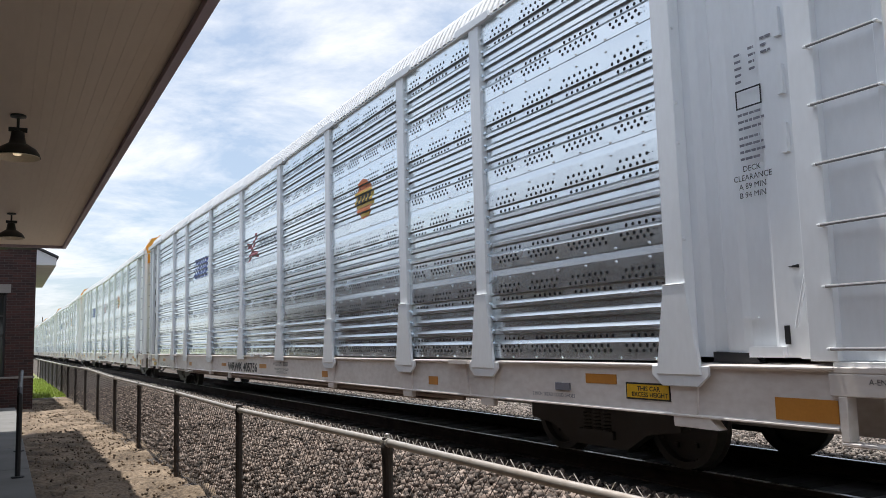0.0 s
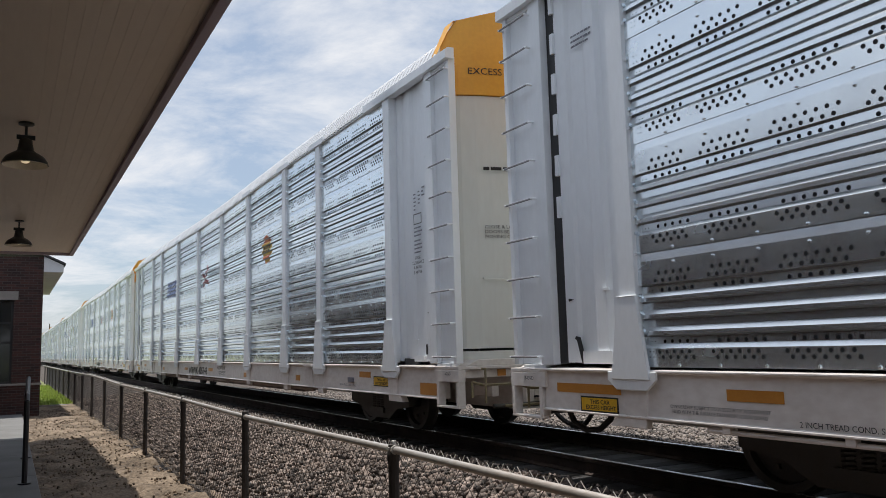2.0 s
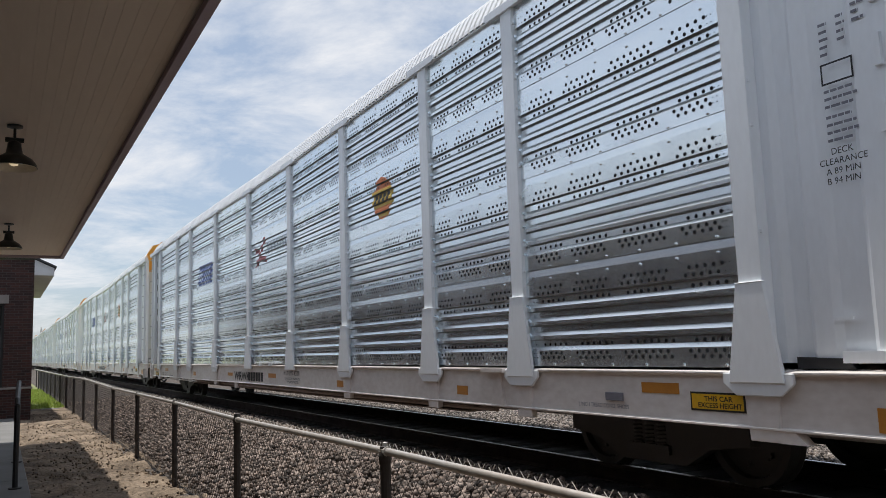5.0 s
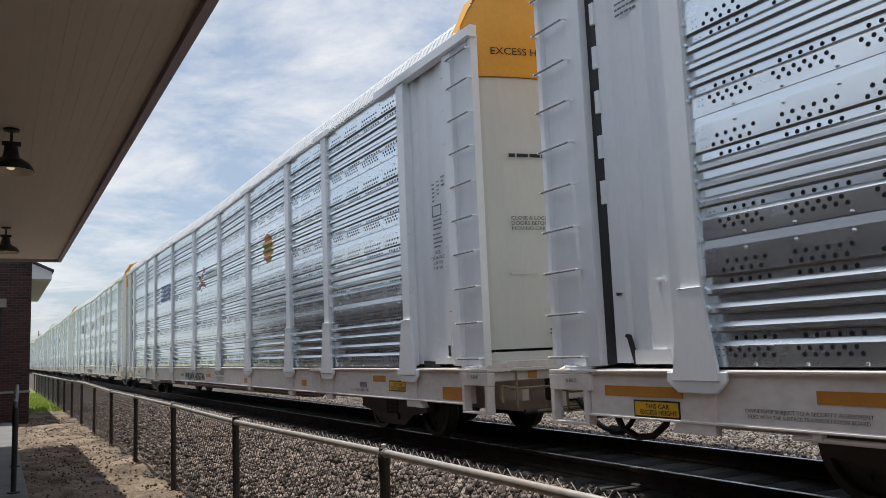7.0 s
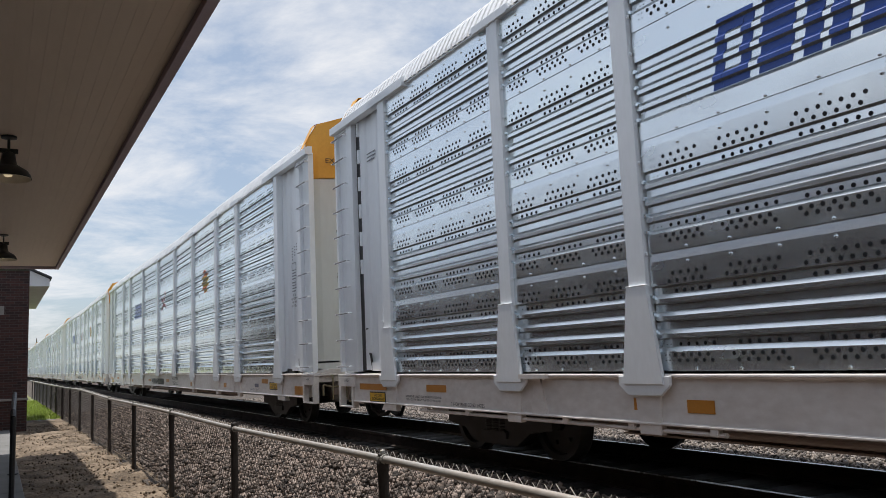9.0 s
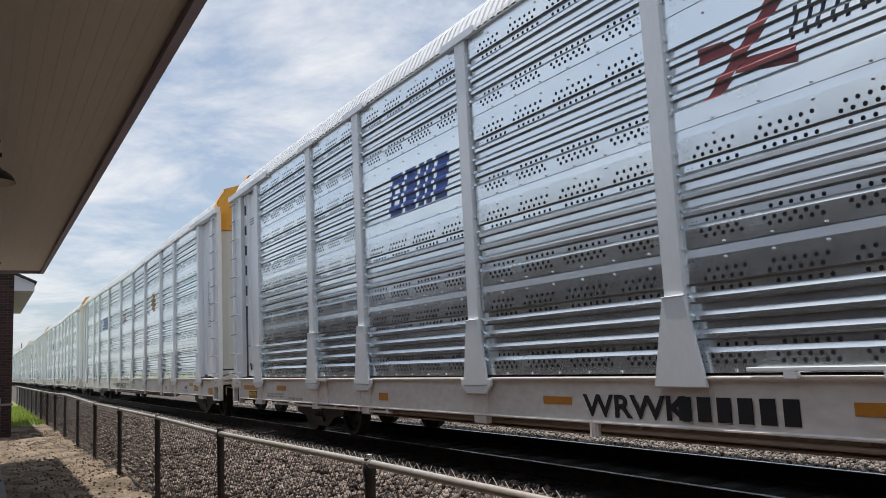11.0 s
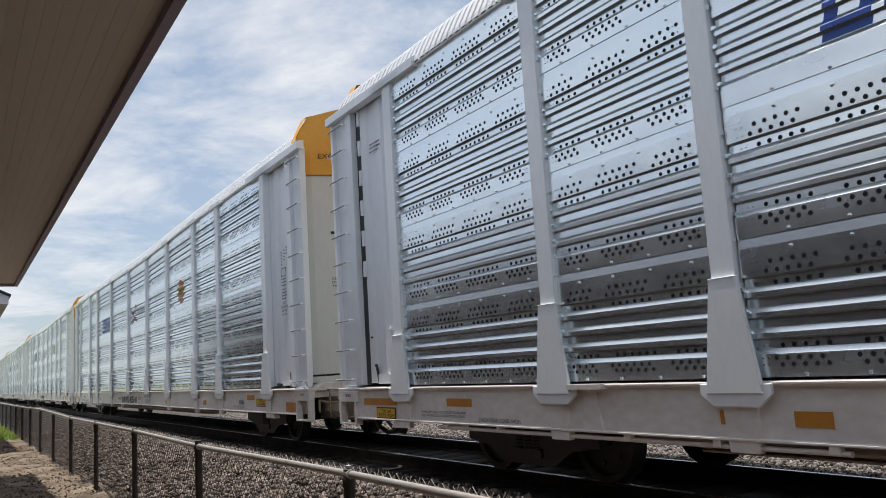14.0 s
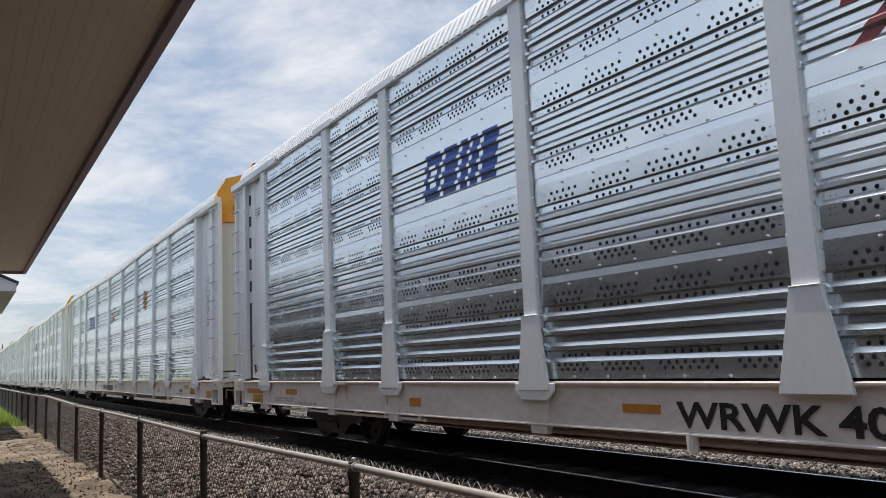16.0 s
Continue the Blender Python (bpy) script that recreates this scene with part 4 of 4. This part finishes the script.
RUN_D = (-0.028, -0.041, -0.056, -0.132, -0.160, -0.168, -0.168, -0.148, -0.141, -0.119, 0.043, 0.107, 0.18, 0.273, 0.326, 0.371, 0.41)


def travel(t):
    """Metres run since the start; nearly even running."""
    return SPEED * t + float(np.interp(t, RUN_T, RUN_D))


def car_pose(k, t):
    return pose(TRACK_X, FIRST_CENTRE + CAR_PITCH * k - travel(t), RAIL_Z)


first = railcar()
for k in range(-1, 16):
    CARS[k] = first if k == -1 else copy_thing(first, car_pose(k, 0))
for k, car in CARS.items():
    at = on_sill(2.66, 0.645, 2.1, 0.003)
    if k in NUMBERS:
        part("lettering", text_mesh("WRWK " + NUMBERS[k], 0.185, INK, stretch=1.36, bold=0.006), car, "black reporting mark and number", m=at)
    else:
        part("lettering", text_mesh("WRWK", 0.185, INK, stretch=1.36, bold=0.006), car, "black reporting mark", m=at)
        bar = plate(0.13, 0.185, INK, 0.003)
        for n in range(6):
            part("number_bar", bar, car, m=at @ pose(1.13 + 0.19 * n, 0, 0))

# ---- ground ----
def strip(name, x0, x1, y0, y1, nx, ny, height, mat, label):
    xs, ys = np.linspace(x0, x1, nx + 1), np.linspace(y0, y1, ny + 1)
    verts = [(x, y, height(x, y)) for y in ys for x in xs]
    faces = [(j * (nx + 1) + i, j * (nx + 1) + i + 1, (j + 1) * (nx + 1) + i + 1, (j + 1) * (nx + 1) + i) for j in range(ny) for i in range(nx)]
    return thing(name, mesh_of(name, verts, faces, mat, smooth=True), label, "ground", kind="structure")


def rough(x, y, amp, size):
    return amp * noise.noise(Vector((x / size, y / size, 0.3)))


big = Shape().add([(-2500, -2500, -0.30), (2500, -2500, -0.30), (2500, 2500, -0.30), (-2500, 2500, -0.30)], [(0, 1, 2, 3)])
thing("ground", big.mesh("ground", [TURF], fix=False), "flat open grassland reaching the horizon", "ground", kind="structure")
strip("dirt_strip", 0.0, 2.0, -21, 28.6, 40, 900, lambda x, y: rough(x, y, 0.06, 0.55) + rough(x, y, 0.045, 0.17) + rough(x, y, 0.02, 0.07) - 0.01, DIRT, "bare sandy dirt along the fence")


def ballast_z(x):
    if x < 2.4:
        return -0.02 + 0.04 * (x - 1.8)
    if x < 4.5:
        return 0.004 + (x - 2.4) * 0.052
    if x < 8.6:
        return 0.113
    return max(-0.06, 0.113 - (x - 8.6) * 0.03)


strip("ballast_bed_near", 1.80, 4.98, -21, 320, 14, 330, lambda x, y: ballast_z(x) + rough(x, y, 0.02, 0.3), BALLAST_GAPS, "grey crushed-stone ballast beside the track")
strip("ballast_bed_far", 7.55, 10.7, -21, 320, 12, 330, lambda x, y: ballast_z(x) + rough(x, y, 0.02, 0.3), BALLAST_GAPS, "sunlit crushed-stone ballast beyond the track")
strip("track_bed", 4.96, 7.58, -60, 420, 6, 600, lambda x, y: 0.112 + rough(x, y, 0.012, 0.7), BED, "near-black track bed")
strip("lawn_far", -60, 1.9, 28.6, 320, 12, 60, lambda x, y: 0.0 + rough(x, y, 0.03, 2), TURF, "mown grass beyond the depot")
strip("grass_beyond_track", 10.6, 90, -60, 420, 14, 60, lambda x, y: 0.045 - 0.095 * min(1, (x - 10.6) / 8) + rough(x, y, 0.05, 4), TURF, "green grass beyond the track")


def stones(name, count, place, low, high, mat, label, seed):
    """Loose angular stones, one mesh."""
    rng = np.random.default_rng(seed)
    cube = np.array([(-1, -1, -1), (1, -1, -1), (1, 1, -1), (-1, 1, -1), (-1, -1, 1), (1, -1, 1), (1, 1, 1), (-1, 1, 1)], float)
    quads = np.array([(3, 2, 1, 0), (4, 5, 6, 7), (0, 1, 5, 4), (1, 2, 6, 5), (2, 3, 7, 6), (3, 0, 4, 7)])
    v = cube[None] * rng.uniform(0.45, 1.0, (count, 8, 3))
    v *= rng.uniform(low, high, (count, 1, 1)) * rng.uniform(0.6, 1.1, (count, 1, 3))
    q = rng.normal(size=(count, 4))
    q /= np.linalg.norm(q, axis=1)[:, None]
    w, x, y, z = q.T
    rot = np.stack([1 - 2 * (y * y + z * z), 2 * (x * y - z * w), 2 * (x * z + y * w), 2 * (x * y + z * w), 1 - 2 * (x * x + z * z), 2 * (y * z - x * w),
                    2 * (x * z - y * w), 2 * (y * z + x * w), 1 - 2 * (x * x + y * y)], axis=1).reshape(-1, 3, 3)
    v = np.einsum("nij,nkj->nki", rot, v) + place(rng, count)[:, None, :]
    faces = (quads[None] + 8 * np.arange(count)[:, None, None]).reshape(-1, 4)
    me = bpy.data.meshes.new(name)
    me.vertices.add(count * 8)
    me.vertices.foreach_set("co", v.ravel())
    me.loops.add(len(faces) * 4)
    me.loops.foreach_set("vertex_index", faces.ravel())
    me.polygons.add(len(faces))
    me.polygons.foreach_set("loop_start", np.arange(len(faces)) * 4)
    me.materials.append(mat)
    me.update(calc_edges=True)
    return thing(name, me, label, "gravel", kind="stuff")


def near_place(rng, n):
    y = -2.5 + 34 * rng.random(n) ** 1.35
    x = 1.97 + 3.03 * rng.random(n) ** 0.82
    z = np.array([ballast_z(a) for a in x]) + rng.uniform(-0.01, 0.05, n)
    return np.stack([x, y, z], 1)


def far_place(rng, n):
    y = 1 + 30 * rng.random(n) ** 1.3
    x = 7.55 + 3.2 * rng.random(n) ** 1.1
    return np.stack([x, y, np.array([ballast_z(a) for a in x]) + rng.uniform(0, 0.03, n)], 1)


def dirt_place(rng, n):
    y = 6 + 20 * rng.random(n)
    x = 0.4 + 1.6 * rng.random(n) ** 0.8 + 0.05 * rng.standard_normal(n)
    return np.stack([x, y, rng.uniform(-0.005, 0.02, n)], 1)


stones("ballast_stones_near", 52000, near_place, 0.017, 0.040, BALLAST_NEAR, "grey and brown crushed ballast stones", 3)
stones("ballast_stones_far", 42000, far_place, 0.015, 0.031, BALLAST, "pale crushed ballast stones", 4)
stones("dirt_clods", 2600, dirt_place, 0.004, 0.020, CLOD, "loose dirt clods and pebbles", 5)


def grass_patch(name, count, x0, x1, y0, y1, z, seed):
    rng = np.random.default_rng(seed)
    x, y = rng.uniform(x0, x1, count), rng.uniform(y0, y1, count)
    h, a = rng.uniform(0.05, 0.13, count), rng.uniform(0, 6.28, count)
    verts, faces = [], []
    for k in range(count):
        c, s = 0.012 * math.cos(a[k]), 0.012 * math.sin(a[k])
        verts += [(x[k] - c, y[k] - s, z), (x[k] + c, y[k] + s, z), (x[k] + 3 * s, y[k] - 3 * c, z + h[k])]
        faces.append((3 * k, 3 * k + 1, 3 * k + 2))
    return thing(name, mesh_of(name, verts, faces, GRASS), "short green grass blades", "grass", kind="stuff")


grass_patch("grass_by_depot", 12000, -1, 1.9, 28.7, 48, 0.0, 6)
grass_patch("grass_across_track", 20000, 10.5, 17, 0, 40, 0.02, 7)

# ---- track ----
rail_outline = [(-0.07, 0.0), (0.07, 0.0), (0.07, 0.012), (0.012, 0.03), (0.012, 0.125), (0.037, 0.135), (0.037, 0.168), (0.028, 0.172),
                (-0.028, 0.172), (-0.037, 0.168), (-0.037, 0.135), (-0.012, 0.125), (-0.012, 0.03), (-0.07, 0.012)]
for sx in (-1, 1):
    cx = TRACK_X + sx * 0.755
    s = Shape().prism([(cx + a, RAIL_Z - 0.173 + b) for a, b in rail_outline], 1, -70, 430)
    rail = thing("rail", s.mesh("rail", [RAILWEB]), "rusty steel rail with a polished running head", "rail", "rails of the track")
    part("running_surface", Shape().box((cx - 0.024, -70, RAIL_Z - 0.001), (cx + 0.024, 430, RAIL_Z + 0.002)).mesh("running_surface", [TREAD]), rail, "polished rail head")
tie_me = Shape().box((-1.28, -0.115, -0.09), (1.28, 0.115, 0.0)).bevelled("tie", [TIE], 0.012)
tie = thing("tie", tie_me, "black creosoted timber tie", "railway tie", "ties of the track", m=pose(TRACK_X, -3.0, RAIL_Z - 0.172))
for k in range(1, 90):
    copy_thing(tie, pose(TRACK_X + 0.02 * math.sin(k * 7.1), -3.0 + 0.53 * k, RAIL_Z - 0.172))

# ---- chain-link fence ----
FENCE_X, FENCE_H = 1.86, 0.965
fence = tagged(new("chain_link_fence"), "low weathered chain-link fence with a bare pipe top rail", "fence")


def rail_height(y):
    return float(np.interp(y, (-5, 1, 4.07, 7.2, 10.1, 13.1, 16.1, 19.1, 22.2, 27, 50), (0.95, 0.965, 0.969, 0.946, 0.966, 0.969, 0.966, 1.0, 1.03, 1.01, 1.02)))


FENCE_POSTS = [1.0, 4.065, 7.2, 10.1] + [13.11 + 3.03 * k for k in range(14)]
s = Shape()
pts = [(FENCE_X, y, rail_height(y)) for y in np.arange(-5.0, 56.0, 0.75)]
s.tube(pts, 0.021, 10)
part("top_rail", s.mesh("top_rail", [STEEL], smooth=True), fence, "bare galvanised pipe top rail")
post_s = Shape().rod((0, 0, -0.1), (0, 0, FENCE_H - 0.03), 0.030, 12)
post_s.lathe([(0.034, -0.06), (0.036, -0.02), (0.030, 0.005), (0.027, 0.03), (0.0, 0.036)], (0, 0, FENCE_H), 2, 12)
post_me = post_s.mesh("fence_post", [POST])
cap_me = Shape().lathe([(0.0, 0.05), (0.014, 0.045), (0.016, 0.02), (0.030, 0.012), (0.032, -0.03)], (0, 0, 0), 2, 12).rod((0, -0.035, -0.0), (0, 0.035, 0.0), 0.027, 10).mesh("post_cap", [WIREBRIGHT])
for y in FENCE_POSTS:
    p = part("fence_post", post_me, fence, "dark weathered steel post", m=pose(FENCE_X, y, 0))
    part("post_cap", cap_me, p, m=pose(0, 0, rail_height(y)))
verts, faces = [], []
STEP, R = 0.085, 0.0021


def wire(a, b, r):
    n = len(verts)
    for p in (a, b):
        verts.extend([(p[0] - r, p[1], p[2]), (p[0] + r * 0.5, p[1] - r, p[2]), (p[0] + r * 0.5, p[1] + r, p[2])])
    faces.extend([(n, n + 1, n + 4, n + 3), (n + 1, n + 2, n + 5, n + 4), (n + 2, n, n + 3, n + 5)])


y = 0.3
while y < 50:
    top = rail_height(y) - 0.01
    wire((FENCE_X + 0.024, y, 0.03), (FENCE_X + 0.024, y + top, top), R)
    wire((FENCE_X + 0.027, y + top, 0.03), (FENCE_X + 0.027, y, top), R)
    y += STEP
part("wire_mesh", mesh_of("wire_mesh", verts, faces, WIRE), fence, "dull chain-link wire mesh")
fence.children[-1]["kind"] = "stuff"
s = Shape()
y = 0.3
while y < 24:
    top = rail_height(y)
    x = FENCE_X + 0.030
    j = 0.008 * math.sin(y * 91)
    s.rod((x, y - 0.034, top - 0.026), (x - 0.004, y + 0.026 + j, top + 0.036 + j), 0.0020, 5)
    s.rod((x + 0.004, y + 0.034, top - 0.026), (x, y - 0.026, top + 0.034 - j), 0.0020, 5)
    s.rod((x, y - 0.008, top + 0.004), (x, y + 0.008, top + 0.008), 0.0035, 5)
    y += STEP
ob = part("wire_edge", s.mesh("wire_edge", [WIREBRIGHT], fix=False), fence, "bright twisted wire tips above the rail")
ob["kind"] = "stuff"

# ---- depot building ----
# Canopy and walk are carried on behind the camera to cut down the skylight.
SOFF_Z, EDGE_X, ROOF_END = 3.62, 1.075, 17.85
s = Shape()
x = EDGE_X - 0.03
while x > -2.6:
    s.box((x - 0.0875, -22, SOFF_Z), (x, ROOF_END - 0.02, SOFF_Z + 0.03))
    x -= 0.089
s.box((-2.6, -22, SOFF_Z + 0.012), (EDGE_X - 0.03, ROOF_END - 0.02, SOFF_Z + 0.04))
thing("ceiling", s.mesh("ceiling", [SOFFIT], fix=False), "beige painted beadboard canopy soffit", "soffit", kind="structure")
s = Shape().box((EDGE_X - 0.065, -22, SOFF_Z - 0.06), (EDGE_X, ROOF_END, SOFF_Z + 0.16)).box((-2.6, ROOF_END - 0.02, SOFF_Z - 0.06), (EDGE_X - 0.03, ROOF_END, SOFF_Z + 0.16))
s.box((EDGE_X, -22, SOFF_Z + 0.09), (EDGE_X + 0.025, ROOF_END, SOFF_Z + 0.17))
thing("trim_fascia", s.mesh("trim_fascia", [FASCIA]), "dull mauve-brown fascia board along the canopy", "fascia", kind="structure")
# Unseen roof: pitch and dark tone chosen for its reflection in the sheets.
pitch = math.tan(radians(18))
s = Shape().prism([(EDGE_X + 0.04, SOFF_Z + 0.17), (EDGE_X + 0.04, SOFF_Z + 0.20), (-5.0, SOFF_Z + 0.20 + 6.14 * pitch), (-11.14, SOFF_Z + 0.20), (-11.14, SOFF_Z + 0.17), (-5.0, SOFF_Z + 0.17 + 6.14 * pitch)], 1, -22, ROOF_END + 0.02)
thing("roof_canopy", s.mesh("roof_canopy", [SHINGLE]), "unseen dark shingled roof assumed over the canopy", "roof", kind="structure")
# Unseen walls, added to close the depot and darken the space under the canopy.
s = Shape().box((-2.8, -22, 0.0), (-2.6, 24.2, SOFF_Z + 0.10))
thing("wall_west", s.mesh("wall_west", [BRICK]), "unseen brick depot wall, assumed", "wall", kind="structure")
s = Shape().box((-10.4, -22.2, 0.0), (-2.8, -22.0, SOFF_Z + 0.1))
thing("wall_south", s.mesh("wall_south", [BRICK]), "unseen brick end wall, added to close the depot", "wall", kind="structure")
# projecting bay at the far end
BAY_Y, BAY_X = 24.0, 0.74
s = Shape().box((0.06, BAY_Y, 0.86), (BAY_X, BAY_Y + 0.3, 4.22)).box((-2.6, BAY_Y, 0.0), (BAY_X, BAY_Y + 0.3, 0.80))
s.box((-2.6, BAY_Y, 3.05), (0.06, BAY_Y + 0.3, 4.2)).box((-2.6, BAY_Y, 0.86), (-1.3, BAY_Y + 0.3, 3.05))
s.box((BAY_X - 0.3, BAY_Y + 0.3, 0.0), (BAY_X, 32.4, 4.0)).box((-2.6, 32.1, 0.0), (BAY_X - 0.3, 32.4, 4.0))
thing("wall_bay", s.mesh("wall_bay", [BRICK]), "dark brick wall of the projecting depot bay", "wall", kind="structure")
s = Shape().box((-2.6, BAY_Y - 0.04, 0.80), (BAY_X + 0.03, BAY_Y + 0.3, 0.86)).box((BAY_X - 0.2, BAY_Y + 0.3, 0.80), (BAY_X + 0.03, 32.43, 0.86))
thing("trim_water_table", s.bevelled("trim_water_table", [STONE], 0.01), "pale stone water-table course on brick", "trim", kind="structure")
win = thing("window_1", Shape().box((-1.3, BAY_Y + 0.13, 0.86), (0.06, BAY_Y + 0.15, 3.05)).mesh("window_1", [GLASS]), "dark glazed bay window", "window", kind="structure")
s = Shape()
for x in (-1.3, -0.65, 0.0):
    s.box((x, BAY_Y + 0.10, 0.86), (x + 0.06, BAY_Y + 0.17, 3.05))
for z in (0.86, 1.9, 2.42, 2.99):
    s.box((-1.24, BAY_Y + 0.105, z), (0.0, BAY_Y + 0.165, z + 0.06))
part("window_frame", s.mesh("window_frame", [BLACK]), win)
part("lintel", Shape().box((-1.42, BAY_Y - 0.015, 3.05), (0.16, BAY_Y + 0.12, 3.28)).mesh("lintel", [STONE]), win, "pale stone lintel")
# gabled eave of the bay
ex, ez = 1.22, 3.80
s = Shape().prism([(ex, ez), (ex, ez + 0.20), (BAY_X, ez + 0.20 + (ex - BAY_X) * 0.47), (BAY_X, ez)], 1, 23.95, 23.99)
s.box((ex - 0.03, 23.99, ez), (ex, 32.7, ez + 0.20))
thing("trim_gable", s.mesh("trim_gable", [TRIM]), "white boxed eave and gable board", "fascia", kind="structure")
s = Shape().box((BAY_X, 23.99, ez + 0.002), (ex - 0.03, 32.7, ez + 0.03))
thing("ceiling_eave", s.mesh("ceiling_eave", [TRIM]), "cream painted boxed eave soffit", "soffit", kind="structure")
s = Shape().prism([(ex + 0.05, ez + 0.20), (ex + 0.05, ez + 0.25), (-2.6, ez + 0.25 + (ex + 2.65) * 0.47), (-2.6, ez + 0.20 + (ex + 2.65) * 0.47)], 1, 23.88, 32.8)
thing("roof_bay", s.mesh("roof_bay", [SHINGLE]), "dark shingled roof of the depot bay", "roof", kind="structure")
# walk, handrail and concrete strip
s = Shape()
for k in range(18):
    s.box((-2.6, -21 + 2.5 * k, -0.1), (0.345, -21 + 2.5 * k + 2.488, 0.06))
thing("pavement", s.bevelled("pavement", [CONCRETE], 0.006), "pale jointed concrete platform walk", "walkway", kind="structure")
s = Shape().box((-2.6, 28.3, -0.1), (1.95, 28.75, 0.012))
thing("pavement_strip", s.mesh("pavement_strip", [CONCRETE]), "narrow concrete strip beside the grass", "walkway", kind="structure")
hand = tagged(new("handrail"), "black painted steel pipe handrail beside the walk", "handrail")
s = Shape().tube([(0.20, 10.75, 1.0), (0.20, 10.9, 1.07), (0.26, 13.35, 1.22), (0.26, 13.5, 1.15)], 0.03, 10)
part("grip_rail", s.mesh("grip_rail", [BLACK]), hand)
for x, y, h in ((0.20, 10.75, 1.01), (0.26, 13.5, 1.16)):
    part("rail_post", Shape().rod((x, y, 0.05), (x, y, h), 0.03, 10).lathe([(0.07, 0.06), (0.07, 0.075), (0.03, 0.078)], (x, y, 0), 2, 12).mesh("rail_post", [BLACK]), hand)


def pendant(x, y):
    lamp_ob = tagged(new("barn_lamp"), "dark enamelled barn pendant lamp hanging from the soffit", "lamp", "lamps under the canopy")
    lamp_ob.matrix_basis = pose(x, y, SOFF_Z)
    part("ceiling_plate", Shape().lathe([(0.0, 0.0), (0.065, -0.002), (0.065, -0.02), (0.02, -0.03), (0.0, -0.03)], (0, 0, 0), 2, 16).mesh("ceiling_plate", [LAMPSHADE]), lamp_ob)
    part("stem", Shape().rod((0, 0, -0.02), (0, 0, -0.16), 0.012, 8).rod((-0.075, 0, -0.135), (0.075, 0, -0.135), 0.022, 8).mesh("stem", [LAMPSHADE]), lamp_ob)
    prof = [(0.02, -0.14), (0.055, -0.165), (0.058, -0.20), (0.070, -0.26), (0.11, -0.285), (0.155, -0.315), (0.182, -0.355), (0.190, -0.385)]
    sh = part("shade", Shape().lathe(prof, (0, 0, 0), 2, 32).mesh("shade", [LAMPSHADE], smooth=True), lamp_ob, "dark green-black dome shade")
    inner = [(max(0.0, r - 0.006), z - 0.006) for r, z in prof[3:]]
    part("reflector", Shape().lathe([(0.0, -0.262)] + inner, (0, 0, 0), 2, 32).mesh("reflector", [LAMPWHITE], smooth=True), sh, "pale enamel inside")
    part("bulb", Shape().lathe([(0.0, -0.375), (0.03, -0.365), (0.042, -0.34), (0.03, -0.31), (0.015, -0.28)], (0, 0, 0), 2, 16).mesh("bulb", [BULB], smooth=True), sh)
    return lamp_ob


for y in (7.92, 13.75):
    pendant(0.065, y)

# ---- distance ----
pole = tagged(new("utility_pole"), "distant weathered wooden utility pole", "pole")
pole.matrix_basis = pose(7.9, 205, -0.2)
part("shaft", Shape().rod((0, 0, 0), (0, 0, 9.3), 0.16, 8, r2=0.1).mesh("shaft", [WOODPOLE]), pole)


# ---- movement ----
def motions():
    for k, car in CARS.items():
        walk(car, [(t, car_pose(k, t)) for t in RUN_T])
        for o in car.children_recursive:
            if o.name.split(".")[0] == "wheelset":
                at = o.matrix_basis.translation.copy()
                walk(o, [(n / FPS, pose(*at, math.degrees(travel(n / FPS) / WHEEL_R), 0, 0)) for n in range(0, 16 * FPS + 1)])


motions()
